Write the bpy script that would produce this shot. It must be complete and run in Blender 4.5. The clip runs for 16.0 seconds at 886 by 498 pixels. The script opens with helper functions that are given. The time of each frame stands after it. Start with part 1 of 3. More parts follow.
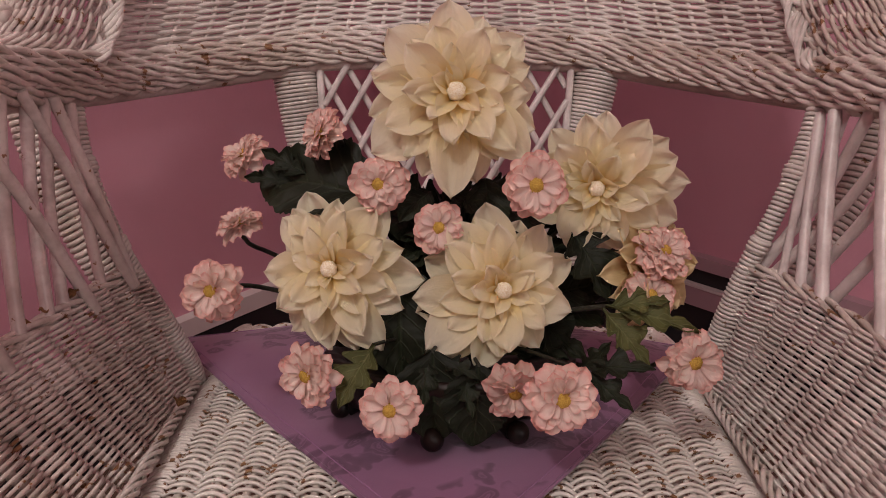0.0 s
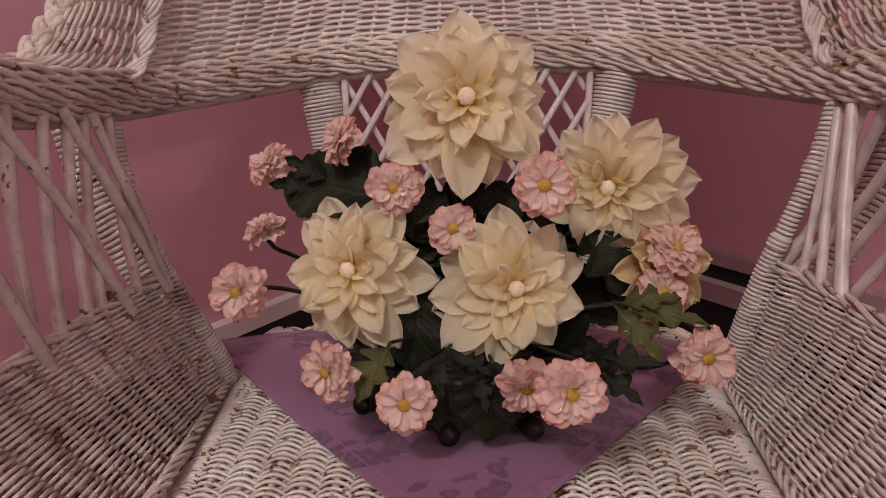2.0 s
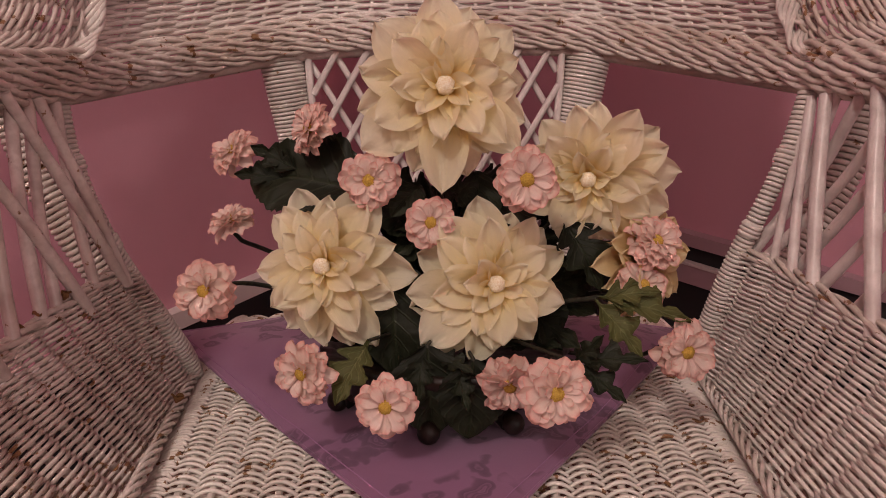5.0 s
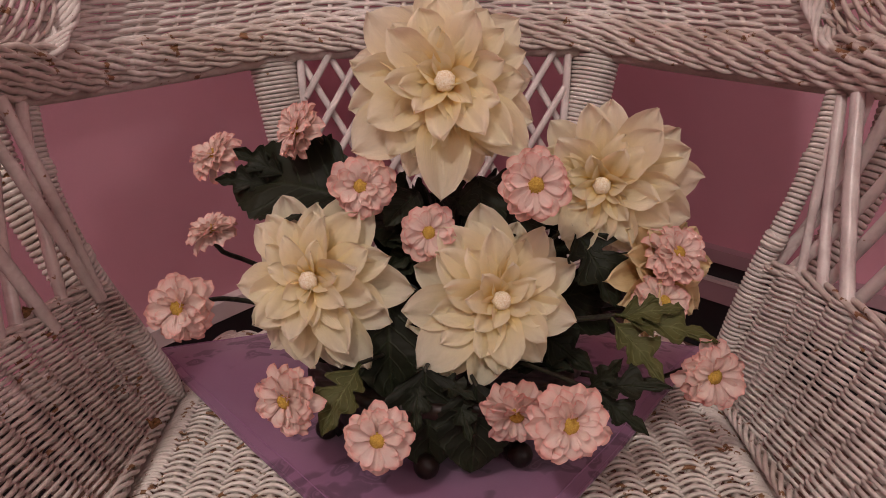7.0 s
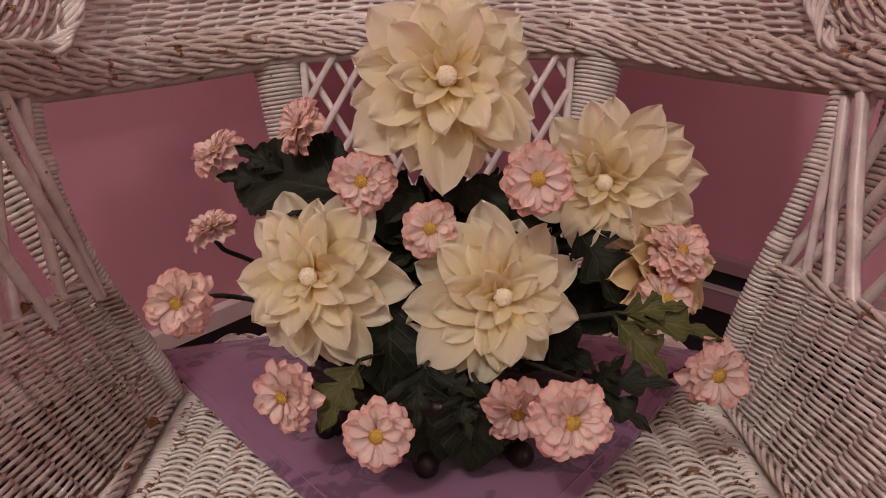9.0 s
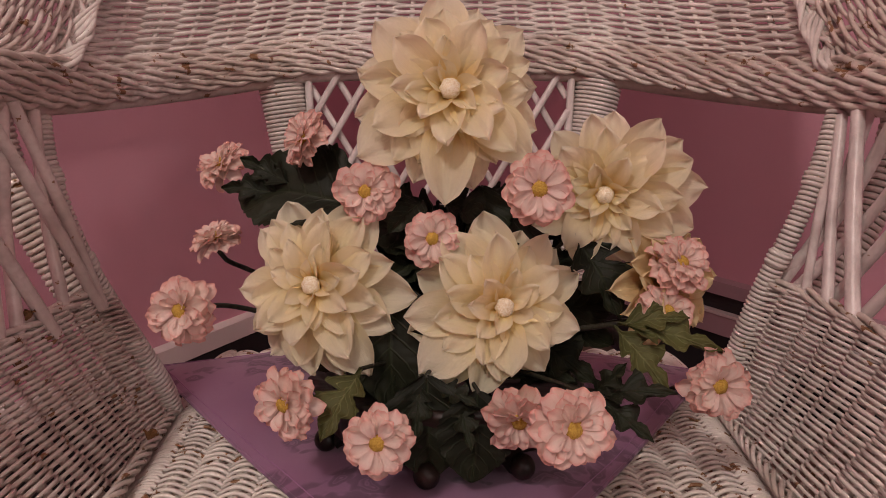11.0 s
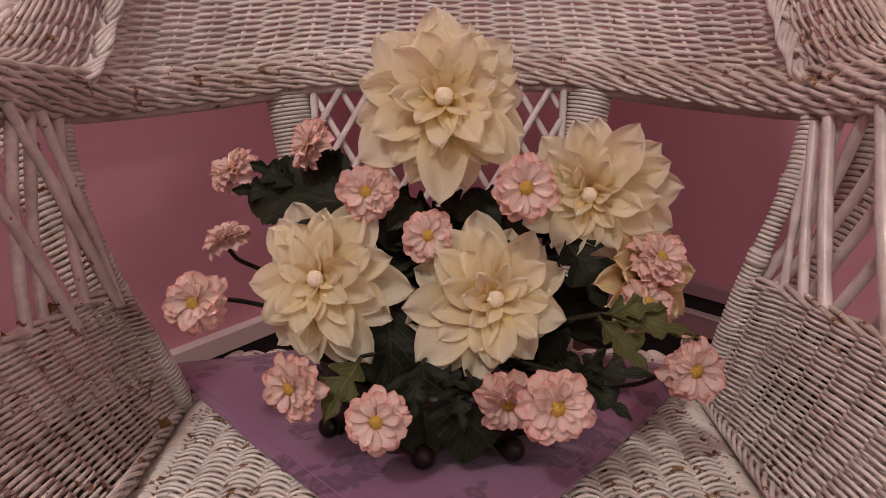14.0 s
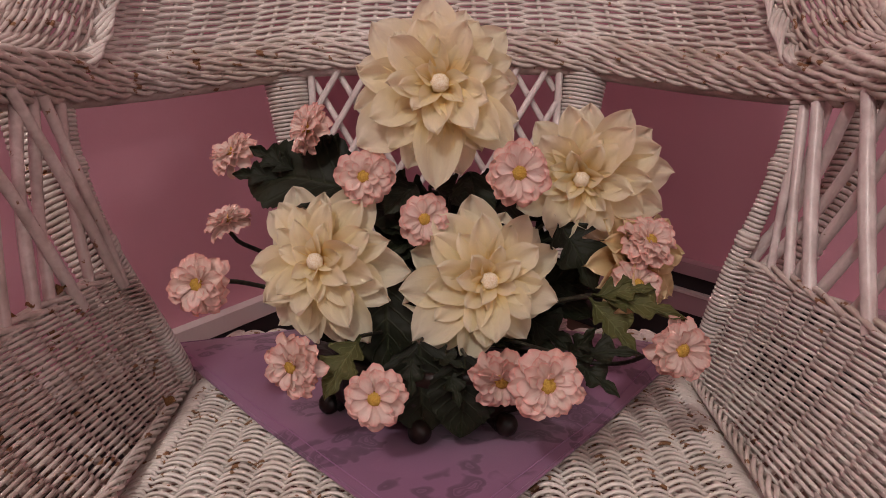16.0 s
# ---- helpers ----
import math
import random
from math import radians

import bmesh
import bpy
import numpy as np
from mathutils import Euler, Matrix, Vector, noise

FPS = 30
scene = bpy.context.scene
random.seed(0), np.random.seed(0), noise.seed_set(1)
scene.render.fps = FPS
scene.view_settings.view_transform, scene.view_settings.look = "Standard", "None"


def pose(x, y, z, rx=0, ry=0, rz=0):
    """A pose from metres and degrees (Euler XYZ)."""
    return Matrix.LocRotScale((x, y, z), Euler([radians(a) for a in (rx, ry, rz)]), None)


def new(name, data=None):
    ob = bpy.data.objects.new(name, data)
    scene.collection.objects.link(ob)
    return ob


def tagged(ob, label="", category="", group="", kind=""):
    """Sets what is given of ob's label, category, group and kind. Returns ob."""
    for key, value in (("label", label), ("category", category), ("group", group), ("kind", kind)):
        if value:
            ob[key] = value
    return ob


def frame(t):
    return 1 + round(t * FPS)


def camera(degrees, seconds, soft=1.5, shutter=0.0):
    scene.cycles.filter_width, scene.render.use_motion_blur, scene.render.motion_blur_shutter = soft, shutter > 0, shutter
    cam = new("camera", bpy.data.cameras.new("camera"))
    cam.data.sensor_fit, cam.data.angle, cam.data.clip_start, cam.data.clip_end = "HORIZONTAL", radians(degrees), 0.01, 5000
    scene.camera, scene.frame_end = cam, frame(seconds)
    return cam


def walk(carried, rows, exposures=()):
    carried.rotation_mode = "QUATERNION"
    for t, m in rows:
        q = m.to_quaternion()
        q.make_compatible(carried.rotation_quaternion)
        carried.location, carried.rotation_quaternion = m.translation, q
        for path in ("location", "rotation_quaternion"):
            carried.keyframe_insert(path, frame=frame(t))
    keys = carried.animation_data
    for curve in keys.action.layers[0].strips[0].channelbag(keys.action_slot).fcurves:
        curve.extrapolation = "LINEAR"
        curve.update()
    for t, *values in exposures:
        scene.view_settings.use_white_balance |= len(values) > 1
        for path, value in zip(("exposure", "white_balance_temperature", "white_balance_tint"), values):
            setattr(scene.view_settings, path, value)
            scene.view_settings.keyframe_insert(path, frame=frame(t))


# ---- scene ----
cam = camera(70.3, 16.0, 0.9)
METRES, EYE, TILT, LEAN, TURN = 0.24, 0.745, -17.0, 0.0, 0.0
ROWS = [
    (0.0, 0.0, 0.0, 0.0, 0.06, -7.16, -0.46),
    (0.5, -0.0174, 0.0019, -0.0045, 0.21, -7.3, -0.7),
    (1.0, -0.0186, -0.0048, -0.0208, 0.54, -7.62, -0.52),
    (1.5, -0.0014, -0.0316, -0.0091, 1.92, -6.84, -0.19),
    (2.0, 0.069, -0.0561, -0.0088, 3.36, -6.61, 0.76),
    (2.5, 0.1166, -0.1077, -0.0009, 3.85, -5.88, 1.54),
    (3.0, 0.0937, -0.1247, -0.0017, 1.69, -6.96, 1.45),
    (5.5, 0.0026, 0.0503, 0.0624, -0.53, -9.21, 0.68),
    (6.0, 0.0012, 0.094, 0.0441, -0.42, -9.07, 0.72),
    (6.5, 0.0131, 0.1254, 0.0411, -0.52, -8.54, 0.8),
    (7.0, 0.0122, 0.1716, 0.0278, -0.5, -8.27, 0.68),
    (7.5, 0.0066, 0.1995, 0.0173, -0.75, -8.01, 0.4),
    (8.0, 0.0093, 0.2148, 0.0067, -0.64, -7.67, 0.45),
    (8.5, 0.0119, 0.1851, 0.0054, -0.25, -6.79, 0.32),
    (9.0, 0.0175, 0.1775, -0.0141, -0.16, -7.15, 0.44),
    (11.5, 0.0107, 0.1425, -0.0714, -0.13, -4.37, -0.06),
    (12.0, 0.0281, 0.1175, -0.0879, -0.1, -4.38, 0.09),
    (12.5, 0.0276, 0.0878, -0.0893, 0.02, -3.87, 0.0),
    (13.0, 0.0248, 0.061, -0.0926, 0.06, -3.76, -0.15),
    (13.5, 0.0312, 0.0526, -0.0926, 0.18, -3.55, 0.08),
    (14.0, 0.0364, 0.0364, -0.0963, 0.25, -3.39, 0.15),
    (14.5, 0.0372, 0.0132, -0.0972, 0.31, -3.63, 0.25),
    (15.0, 0.0456, -0.013, -0.0901, 0.23, -3.9, 0.4),
    (15.5, 0.0532, -0.0358, -0.0818, -0.0, -4.27, 0.24),
    (16.0, 0.0423, -0.0138, -0.0818, 0.06, -5.29, 0.15),
]
# how warm the picture is, by time: 0 the usual white balance, 1 the warmest
WARMTH = [(0.0, 0.0), (2.5, 0.0), (3.0, 0.5), (4.2, 0.8), (5.5, 0.9), (6.0, 0.45), (6.5, 0.2), (7.0, 0.2), (7.5, 1.25), (8.0, 1.0), (8.5, 0.5), (9.0, 0.3), (11.5, 0.55), (12.0, 0.55), (12.5, 0.2), (13.0, 0.7), (13.5, 0.45), (14.5, 0.05), (16.0, 0.0)]
walk(cam, [(t, pose(0, 0, EYE, TILT, LEAN, TURN) @ pose(METRES * x, METRES * y, METRES * z, 90 + pitch, roll, yaw)) for t, x, y, z, yaw, pitch, roll in ROWS],
     [(t, 0.0, 6250 + 700 * w, 9.5 + 7 * w) for t, w in WARMTH])

# ---- light ----
world = bpy.data.worlds.new("room_world")
scene.world = world
world.use_nodes = True
world.node_tree.nodes["Background"].inputs[0].default_value = (0.9, 0.8, 0.75, 1)
world.node_tree.nodes["Background"].inputs[1].default_value = 0.02


def lamp(name, kind, energy, m, size, colour):
    data = bpy.data.lights.new(name, kind)
    data.energy, data.color = energy, colour
    if kind == "POINT":
        data.shadow_soft_size = size
    else:
        data.shape, data.size = "DISK", size
    ob = new(name, data)
    ob.matrix_world = m
    return ob


lamp("ceiling_lamp_warm", "POINT", 60, pose(-0.60, -0.80, 2.42), 0.08, (1.0, 0.905, 0.835))
# unseen low light added on the right to brighten the west wall and left canes
lamp("low_right_fill", "POINT", 22, pose(1.35, -1.45, 1.5), 0.09, (1.0, 0.905, 0.845))
# broad fill added below the ceiling to lift the flower fronts, no fixture there
lamp("ceiling_fill", "AREA", 10, pose(0.0, -1.8, 2.58), 1.0, (1.0, 0.915, 0.855))


# ---- materials ----
def material(name, colour, rough=0.6, spec=0.4):
    m = bpy.data.materials.new(name)
    m.use_nodes = True
    b = m.node_tree.nodes["Principled BSDF"]
    b.inputs["Base Color"].default_value = (*colour, 1)
    b.inputs["Roughness"].default_value = rough
    b.inputs["Specular IOR Level"].default_value = spec
    return m, m.node_tree, b


def node(tree, kind, **values):
    n = tree.nodes.new(kind)
    for key, value in values.items():
        n.inputs[key.replace("_", " ")].default_value = value
    return n


def ramp(tree, source, stops):
    r = tree.nodes.new("ShaderNodeValToRGB")
    while len(r.color_ramp.elements) < len(stops):
        r.color_ramp.elements.new(0.5)
    for e, (p, c) in zip(r.color_ramp.elements, stops):
        e.position, e.color = p, (*c, 1) if len(c) == 3 else c
    tree.links.new(source, r.inputs[0])
    return r.outputs[0]


def mix(tree, fac, a, b, mode="MIX"):
    n = tree.nodes.new("ShaderNodeMix")
    n.data_type, n.blend_type = "RGBA", mode
    for socket, value in ((n.inputs[0], fac), (n.inputs[6], a), (n.inputs[7], b)):
        if isinstance(value, (float, int)):
            socket.default_value = value
        elif isinstance(value, tuple):
            socket.default_value = (*value, 1)
        else:
            tree.links.new(value, socket)
    return n.outputs[2]


def coords(tree, which="Object"):
    return tree.nodes.new("ShaderNodeTexCoord").outputs[which]


def noise_of(tree, at, scale, detail=3.0, rough=0.55):
    n = node(tree, "ShaderNodeTexNoise", Scale=scale, Detail=detail, Roughness=rough)
    tree.links.new(at, n.inputs["Vector"])
    return n.outputs["Fac"]


def bump(tree, bsdf, height, strength, distance):
    n = node(tree, "ShaderNodeBump", Strength=strength, Distance=distance)
    tree.links.new(height, n.inputs["Height"])
    tree.links.new(n.outputs[0], bsdf.inputs["Normal"])




def scaled_chips(name, white, dirt, limit):
    """Painted cane whose paint has flaked off in small brown spots."""
    m, t, b = material(name, white, 0.50, 0.38)
    o = coords(t)
    big, fine, chips = noise_of(t, o, 9.0), noise_of(t, o, 260.0, 4.0), noise_of(t, o, 70.0, 4.0, 0.6)
    base = mix(t, ramp(t, big, [(0.35, (0, 0, 0)), (0.7, (1, 1, 1))]), white, dirt)
    base = mix(t, ramp(t, fine, [(0.45, (0, 0, 0)), (0.75, (0.5, 0.5, 0.5))]), base, dirt)
    mid = noise_of(t, o, 38.0, 3.0, 0.6)
    base = mix(t, ramp(t, mid, [(0.46, (0, 0, 0)), (0.72, (0.75, 0.75, 0.75))]), base, tuple(c * 0.72 for c in dirt))
    worn = ramp(t, chips, [(0.0, (0, 0, 0)), (limit, (0, 0, 0)), (limit + 0.02, (1, 1, 1))])
    base = mix(t, worn, base, (0.22, 0.11, 0.05))
    t.links.new(base, b.inputs["Base Color"])
    bump(t, b, fine, 0.25, 0.001)
    return m


WICKER = scaled_chips("white_wicker_paint", (0.76, 0.72, 0.67), (0.60, 0.53, 0.48), 0.69)
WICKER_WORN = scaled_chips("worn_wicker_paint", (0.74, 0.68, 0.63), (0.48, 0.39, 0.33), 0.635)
WICKER_SEAT = scaled_chips("chipped_seat_paint", (0.76, 0.71, 0.66), (0.60, 0.52, 0.46), 0.605)
CANE = scaled_chips("glossy_cane_paint", (0.74, 0.69, 0.66), (0.58, 0.50, 0.47), 0.71)
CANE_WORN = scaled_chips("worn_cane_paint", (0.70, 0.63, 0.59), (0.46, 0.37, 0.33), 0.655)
CANE.node_tree.nodes["Principled BSDF"].inputs["Roughness"].default_value = 0.28
CANE_WORN.node_tree.nodes["Principled BSDF"].inputs["Roughness"].default_value = 0.30


def plaster(name, colour, rough=0.5):
    m, t, b = material(name, colour, rough, 0.35)
    o = coords(t)
    big, fine = noise_of(t, o, 2.5), noise_of(t, o, 180.0, 4.0)
    dark = tuple(c * 0.88 for c in colour)
    t.links.new(mix(t, big, dark, colour), b.inputs["Base Color"])
    bump(t, b, fine, 0.12, 0.002)
    return m


WALL = plaster("mauve_wall_paint", (0.60, 0.300, 0.362), 0.42)
TRIM = plaster("white_trim_paint", (0.66, 0.58, 0.56), 0.4)
TRIM_MAUVE = plaster("mauve_trim_paint", (0.40, 0.26, 0.29), 0.4)
NEAR_BLACK = plaster("near_black_trim", (0.018, 0.016, 0.018), 0.5)
CEILING = plaster("ceiling_paint", (0.75, 0.70, 0.68), 0.8)
FLOOR = plaster("floor_brown", (0.12, 0.07, 0.05), 0.5)


def satin():
    m, t, b = material("purple_satin", (0.30, 0.13, 0.33), 0.42, 0.5)
    o = coords(t)
    warp = t.nodes.new("ShaderNodeTexNoise")
    warp.inputs["Scale"].default_value = 40.0
    t.links.new(o, warp.inputs["Vector"])
    bent = mix(t, 0.04, o, warp.outputs["Color"])
    v = node(t, "ShaderNodeTexVoronoi", Scale=44.0)
    t.links.new(bent, v.inputs["Vector"])
    petals = ramp(t, v.outputs["Distance"], [(0.0, (0.9, 0.9, 0.9)), (0.10, (0.3, 0.3, 0.3)), (0.16, (1, 1, 1)), (0.26, (0.45, 0.45, 0.45)), (0.30, (1, 1, 1)), (0.44, (0.8, 0.8, 0.8)), (0.52, (0.1, 0.1, 0.1))])
    mask = ramp(t, noise_of(t, o, 15.0, 1.5), [(0.45, (0, 0, 0)), (0.49, (1, 1, 1))])
    both = mix(t, 1.0, petals, mask, "MULTIPLY")
    fac = mix(t, 1.0, (0, 0, 0), both)
    t.links.new(mix(t, fac, (0.24, 0.108, 0.205), (0.10, 0.040, 0.086)), b.inputs["Base Color"])
    b.inputs["Sheen Weight"].default_value = 0.3
    bump(t, b, noise_of(t, o, 900.0, 2.0), 0.1, 0.0006)
    t.links.new(mix(t, fac, (0.36, 0.36, 0.36), (0.6, 0.6, 0.6)), b.inputs["Roughness"])
    return m


SATIN = satin()
SATIN_THREAD = plaster("lilac_thread", (0.36, 0.20, 0.34), 0.6)


def cloth_petal(name, stops, jitter, through_light, edge=None):
    """Petal cloth coloured along the petal, from its base (0) to its tip (1)."""
    m, t, b = material(name, stops[0][1], 0.62, 0.25)
    uv = coords(t, "UV")
    sep = t.nodes.new("ShaderNodeSeparateXYZ")
    t.links.new(uv, sep.inputs[0])
    along = ramp(t, sep.outputs[1], stops)
    if edge:
        far = t.nodes.new("ShaderNodeMath")
        far.operation = "PINGPONG"
        far.inputs[1].default_value = 0.5
        t.links.new(sep.outputs[0], far.inputs[0])
        rim = ramp(t, far.outputs[0], [(0.0, (0.4, 0.4, 0.4)), (0.12, (0, 0, 0))])
        outward = ramp(t, sep.outputs[1], [(0.35, (0, 0, 0)), (0.85, (1, 1, 1))])
        along = mix(t, mix(t, 1.0, rim, outward, "MULTIPLY"), along, edge)
    info = t.nodes.new("ShaderNodeObjectInfo")
    tone = ramp(t, info.outputs["Random"], [(0, (jitter, jitter, jitter * 0.96)), (1, (1, 1, 1))])
    colour = mix(t, 1.0, along, tone, "MULTIPLY")
    stretch = t.nodes.new("ShaderNodeMapping")
    stretch.inputs["Scale"].default_value = (26, 2.0, 1)
    t.links.new(uv, stretch.inputs[0])
    veins = noise_of(t, stretch.outputs[0], 1.6, 3.0)
    colour = mix(t, ramp(t, veins, [(0.45, (0, 0, 0)), (0.75, (0.35, 0.35, 0.35))]), colour, tuple(c * 0.84 for c in stops[-1][1]))
    t.links.new(colour, b.inputs["Base Color"])
    crumple = noise_of(t, coords(t), 7.0, 4.0, 0.6)
    relief = mix(t, 0.45, veins, crumple)
    bump(t, b, relief, 0.35, 0.006)
    lit = t.nodes.new("ShaderNodeBsdfTranslucent")
    t.links.new(colour, lit.inputs[0])
    blend = t.nodes.new("ShaderNodeMixShader")
    blend.inputs[0].default_value = through_light
    t.links.new(b.outputs[0], blend.inputs[1])
    t.links.new(lit.outputs[0], blend.inputs[2])
    t.links.new(blend.outputs[0], t.nodes["Material Output"].inputs[0])
    return m


CREAM = cloth_petal("cream_petal", [(0, (0.84, 0.52, 0.10)), (0.22, (0.96, 0.75, 0.30)), (0.5, (0.97, 0.87, 0.58)), (1, (0.98, 0.915, 0.75))], 0.90, 0.50)
CREAM_OLD = cloth_petal("tan_petal", [(0, (0.42, 0.22, 0.08)), (0.4, (0.74, 0.50, 0.22)), (1, (0.88, 0.72, 0.44))], 0.85, 0.25)
PINK = cloth_petal("pink_petal", [(0, (0.84, 0.50, 0.44)), (0.25, (0.95, 0.76, 0.69)), (0.6, (0.96, 0.81, 0.74)), (0.86, (0.95, 0.70, 0.63)), (1, (0.92, 0.48, 0.42))], 0.88, 0.35, (0.90, 0.46, 0.42))


def veined(m, colour):
    """Side veins and a midrib along the leaf."""
    t = m.node_tree
    sep = t.nodes.new("ShaderNodeSeparateXYZ")
    t.links.new(coords(t, "UV"), sep.inputs[0])

    def op(kind, a, b=0.0):
        n = t.nodes.new("ShaderNodeMath")
        n.operation = kind
        for socket, value in zip(n.inputs, (a, b)):
            if isinstance(value, float):
                socket.default_value = value
            else:
                t.links.new(value, socket)
        return n.outputs[0]

    off = op("ABSOLUTE", op("SUBTRACT", sep.outputs[0], 0.5))
    lines = op("SINE", op("MULTIPLY", op("SUBTRACT", sep.outputs[1], op("MULTIPLY", off, 0.55)), 50.0))
    side = ramp(t, lines, [(0.80, (0, 0, 0)), (1.0, (0.7, 0.7, 0.7))])
    rib = ramp(t, off, [(0.0, (1, 1, 1)), (0.035, (0, 0, 0))])
    both = mix(t, 1.0, side, rib, "ADD")
    b = t.nodes["Principled BSDF"]
    old = b.inputs["Base Color"].links[0].from_socket
    t.links.new(mix(t, both, old, colour), b.inputs["Base Color"])
    b.inputs["Roughness"].default_value = 0.62
    bump(t, b, both, 0.5, 0.0012)
    return m


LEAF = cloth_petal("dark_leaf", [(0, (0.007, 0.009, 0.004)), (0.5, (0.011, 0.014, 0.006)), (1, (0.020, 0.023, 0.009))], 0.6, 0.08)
LEAF_LIGHT = cloth_petal("olive_leaf", [(0, (0.055, 0.062, 0.018)), (0.5, (0.092, 0.095, 0.028)), (1, (0.10, 0.098, 0.03))], 0.7, 0.12)

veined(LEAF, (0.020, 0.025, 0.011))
veined(LEAF_LIGHT, (0.14, 0.145, 0.06))


def speckled(name, colour, dark, scale, rough=0.8):
    m, t, b = material(name, colour, rough, 0.3)
    n = noise_of(t, coords(t), scale, 3.0)
    t.links.new(mix(t, ramp(t, n, [(0.35, (0, 0, 0)), (0.65, (1, 1, 1))]), dark, colour), b.inputs["Base Color"])
    bump(t, b, n, 0.6, 0.001)
    return m


POLLEN = speckled("yellow_flower_centre", (0.56, 0.37, 0.07), (0.36, 0.20, 0.03), 1100.0)
BUTTON = speckled("cream_flower_centre", (0.90, 0.83, 0.68), (0.72, 0.58, 0.36), 1000.0)
STEM = speckled("dark_stem", (0.030, 0.030, 0.018), (0.014, 0.012, 0.009), 300.0, 0.55)
WOOD = speckled("dark_brown_wood", (0.018, 0.009, 0.006), (0.006, 0.004, 0.003), 60.0, 0.42)
DRIED = speckled("dried_leaf_brown", (0.32, 0.17, 0.07), (0.18, 0.08, 0.03), 200.0)


# ---- mesh helpers ----
class Mesh:
    """Gathers vertices and faces of one part."""

    def __init__(self):
        self.v, self.f, self.n = [], [], 0

    def add(self, verts, faces):
        self.v.append(np.asarray(verts, float))
        self.f.append(np.asarray(faces, int) + self.n)
        self.n += len(verts)

    def data(self, name, mat, smooth=True):
        me = bpy.data.meshes.new(name)
        faces = [tuple(int(i) for i in face) for block in self.f for face in block]
        me.from_pydata([tuple(p) for p in np.concatenate(self.v)], [], faces)
        me.materials.append(mat)
        if smooth:
            me.polygons.foreach_set("use_smooth", [True] * len(me.polygons))
        me.update()
        return me


def part(name, source, mat, parent=None, label="", smooth=True):
    """One mesh object, in world coordinates, under a thing or a part."""
    ob = new(name, source.data(name, mat, smooth))
    if parent:
        ob.parent = parent
        ob.matrix_parent_inverse = parent.matrix_world.inverted()
    return tagged(ob, label) if label else ob


def thing(name, m, label, category, group="", kind=""):
    ob = new(name)
    ob.matrix_world = m
    ob.empty_display_size = 0.02
    bpy.context.view_layer.update()
    return tagged(ob, label, category, group, kind)


def unit(a):
    return a / np.maximum(np.linalg.norm(a, axis=-1, keepdims=True), 1e-9)


def smooth_line(points, n):
    """A Catmull-Rom line of n points through the given ones, even in length."""
    p = np.asarray(points, float)
    p = np.vstack([2 * p[0] - p[1], p, 2 * p[-1] - p[-2]])
    out = []
    for i in range(1, len(p) - 2):
        t = np.linspace(0, 1, 16, endpoint=False)[:, None]
        a, b, c, d = p[i - 1], p[i], p[i + 1], p[i + 2]
        out.append(0.5 * (2 * b + (c - a) * t + (2 * a - 5 * b + 4 * c - d) * t ** 2 + (3 * b - a - 3 * c + d) * t ** 3))
    line = np.vstack(out + [p[-2:-1]])
    s = np.r_[0, np.cumsum(np.linalg.norm(np.diff(line, axis=0), axis=1))]
    at = np.linspace(0, s[-1], n)
    return np.stack([np.interp(at, s, line[:, k]) for k in range(3)], 1)


def frames(p, ref=None):
    t = unit(np.gradient(p, axis=0))
    if ref is None:
        ref = np.array([0.31, 0.17, 0.93])
    r = np.broadcast_to(ref, p.shape)
    a = unit(r - t * (r * t).sum(1, keepdims=True))
    return t, a, np.cross(t, a)


def tube(mesh, p, radius, sides=6, flat=1.0, ref=None):
    """A tube along p; flat: its thickness along ref against its width."""
    p = np.asarray(p, float)
    n = len(p)
    _, a, b = frames(p, ref)
    r = np.broadcast_to(np.asarray(radius, float), (n,))[:, None]
    ang = np.arange(sides) * 2 * math.pi / sides
    rings = np.stack([p + r * (flat * math.cos(w) * a + math.sin(w) * b) for w in ang], 1).reshape(-1, 3)
    i, k = np.meshgrid(np.arange(n - 1), np.arange(sides), indexing="ij")
    k2 = (k + 1) % sides
    mesh.add(rings, np.stack([i * sides + k, i * sides + k2, (i + 1) * sides + k2, (i + 1) * sides + k], -1).reshape(-1, 4))
    for end, q in ((0, p[0]), (n - 1, p[-1])):
        ring = np.r_[rings[end * sides:(end + 1) * sides], q[None]]
        mesh.add(ring, [(j, (j + 1) % sides, sides) for j in range(sides)])


def normals_of(surface, u, v):
    e = 1e-3
    du = surface(np.minimum(u + e, 1), v) - surface(np.maximum(u - e, 0), v)
    dv = surface(u, np.minimum(v + e, 1)) - surface(u, np.maximum(v - e, 0))
    return unit(np.cross(du, dv))


RNG = np.random.default_rng(7)


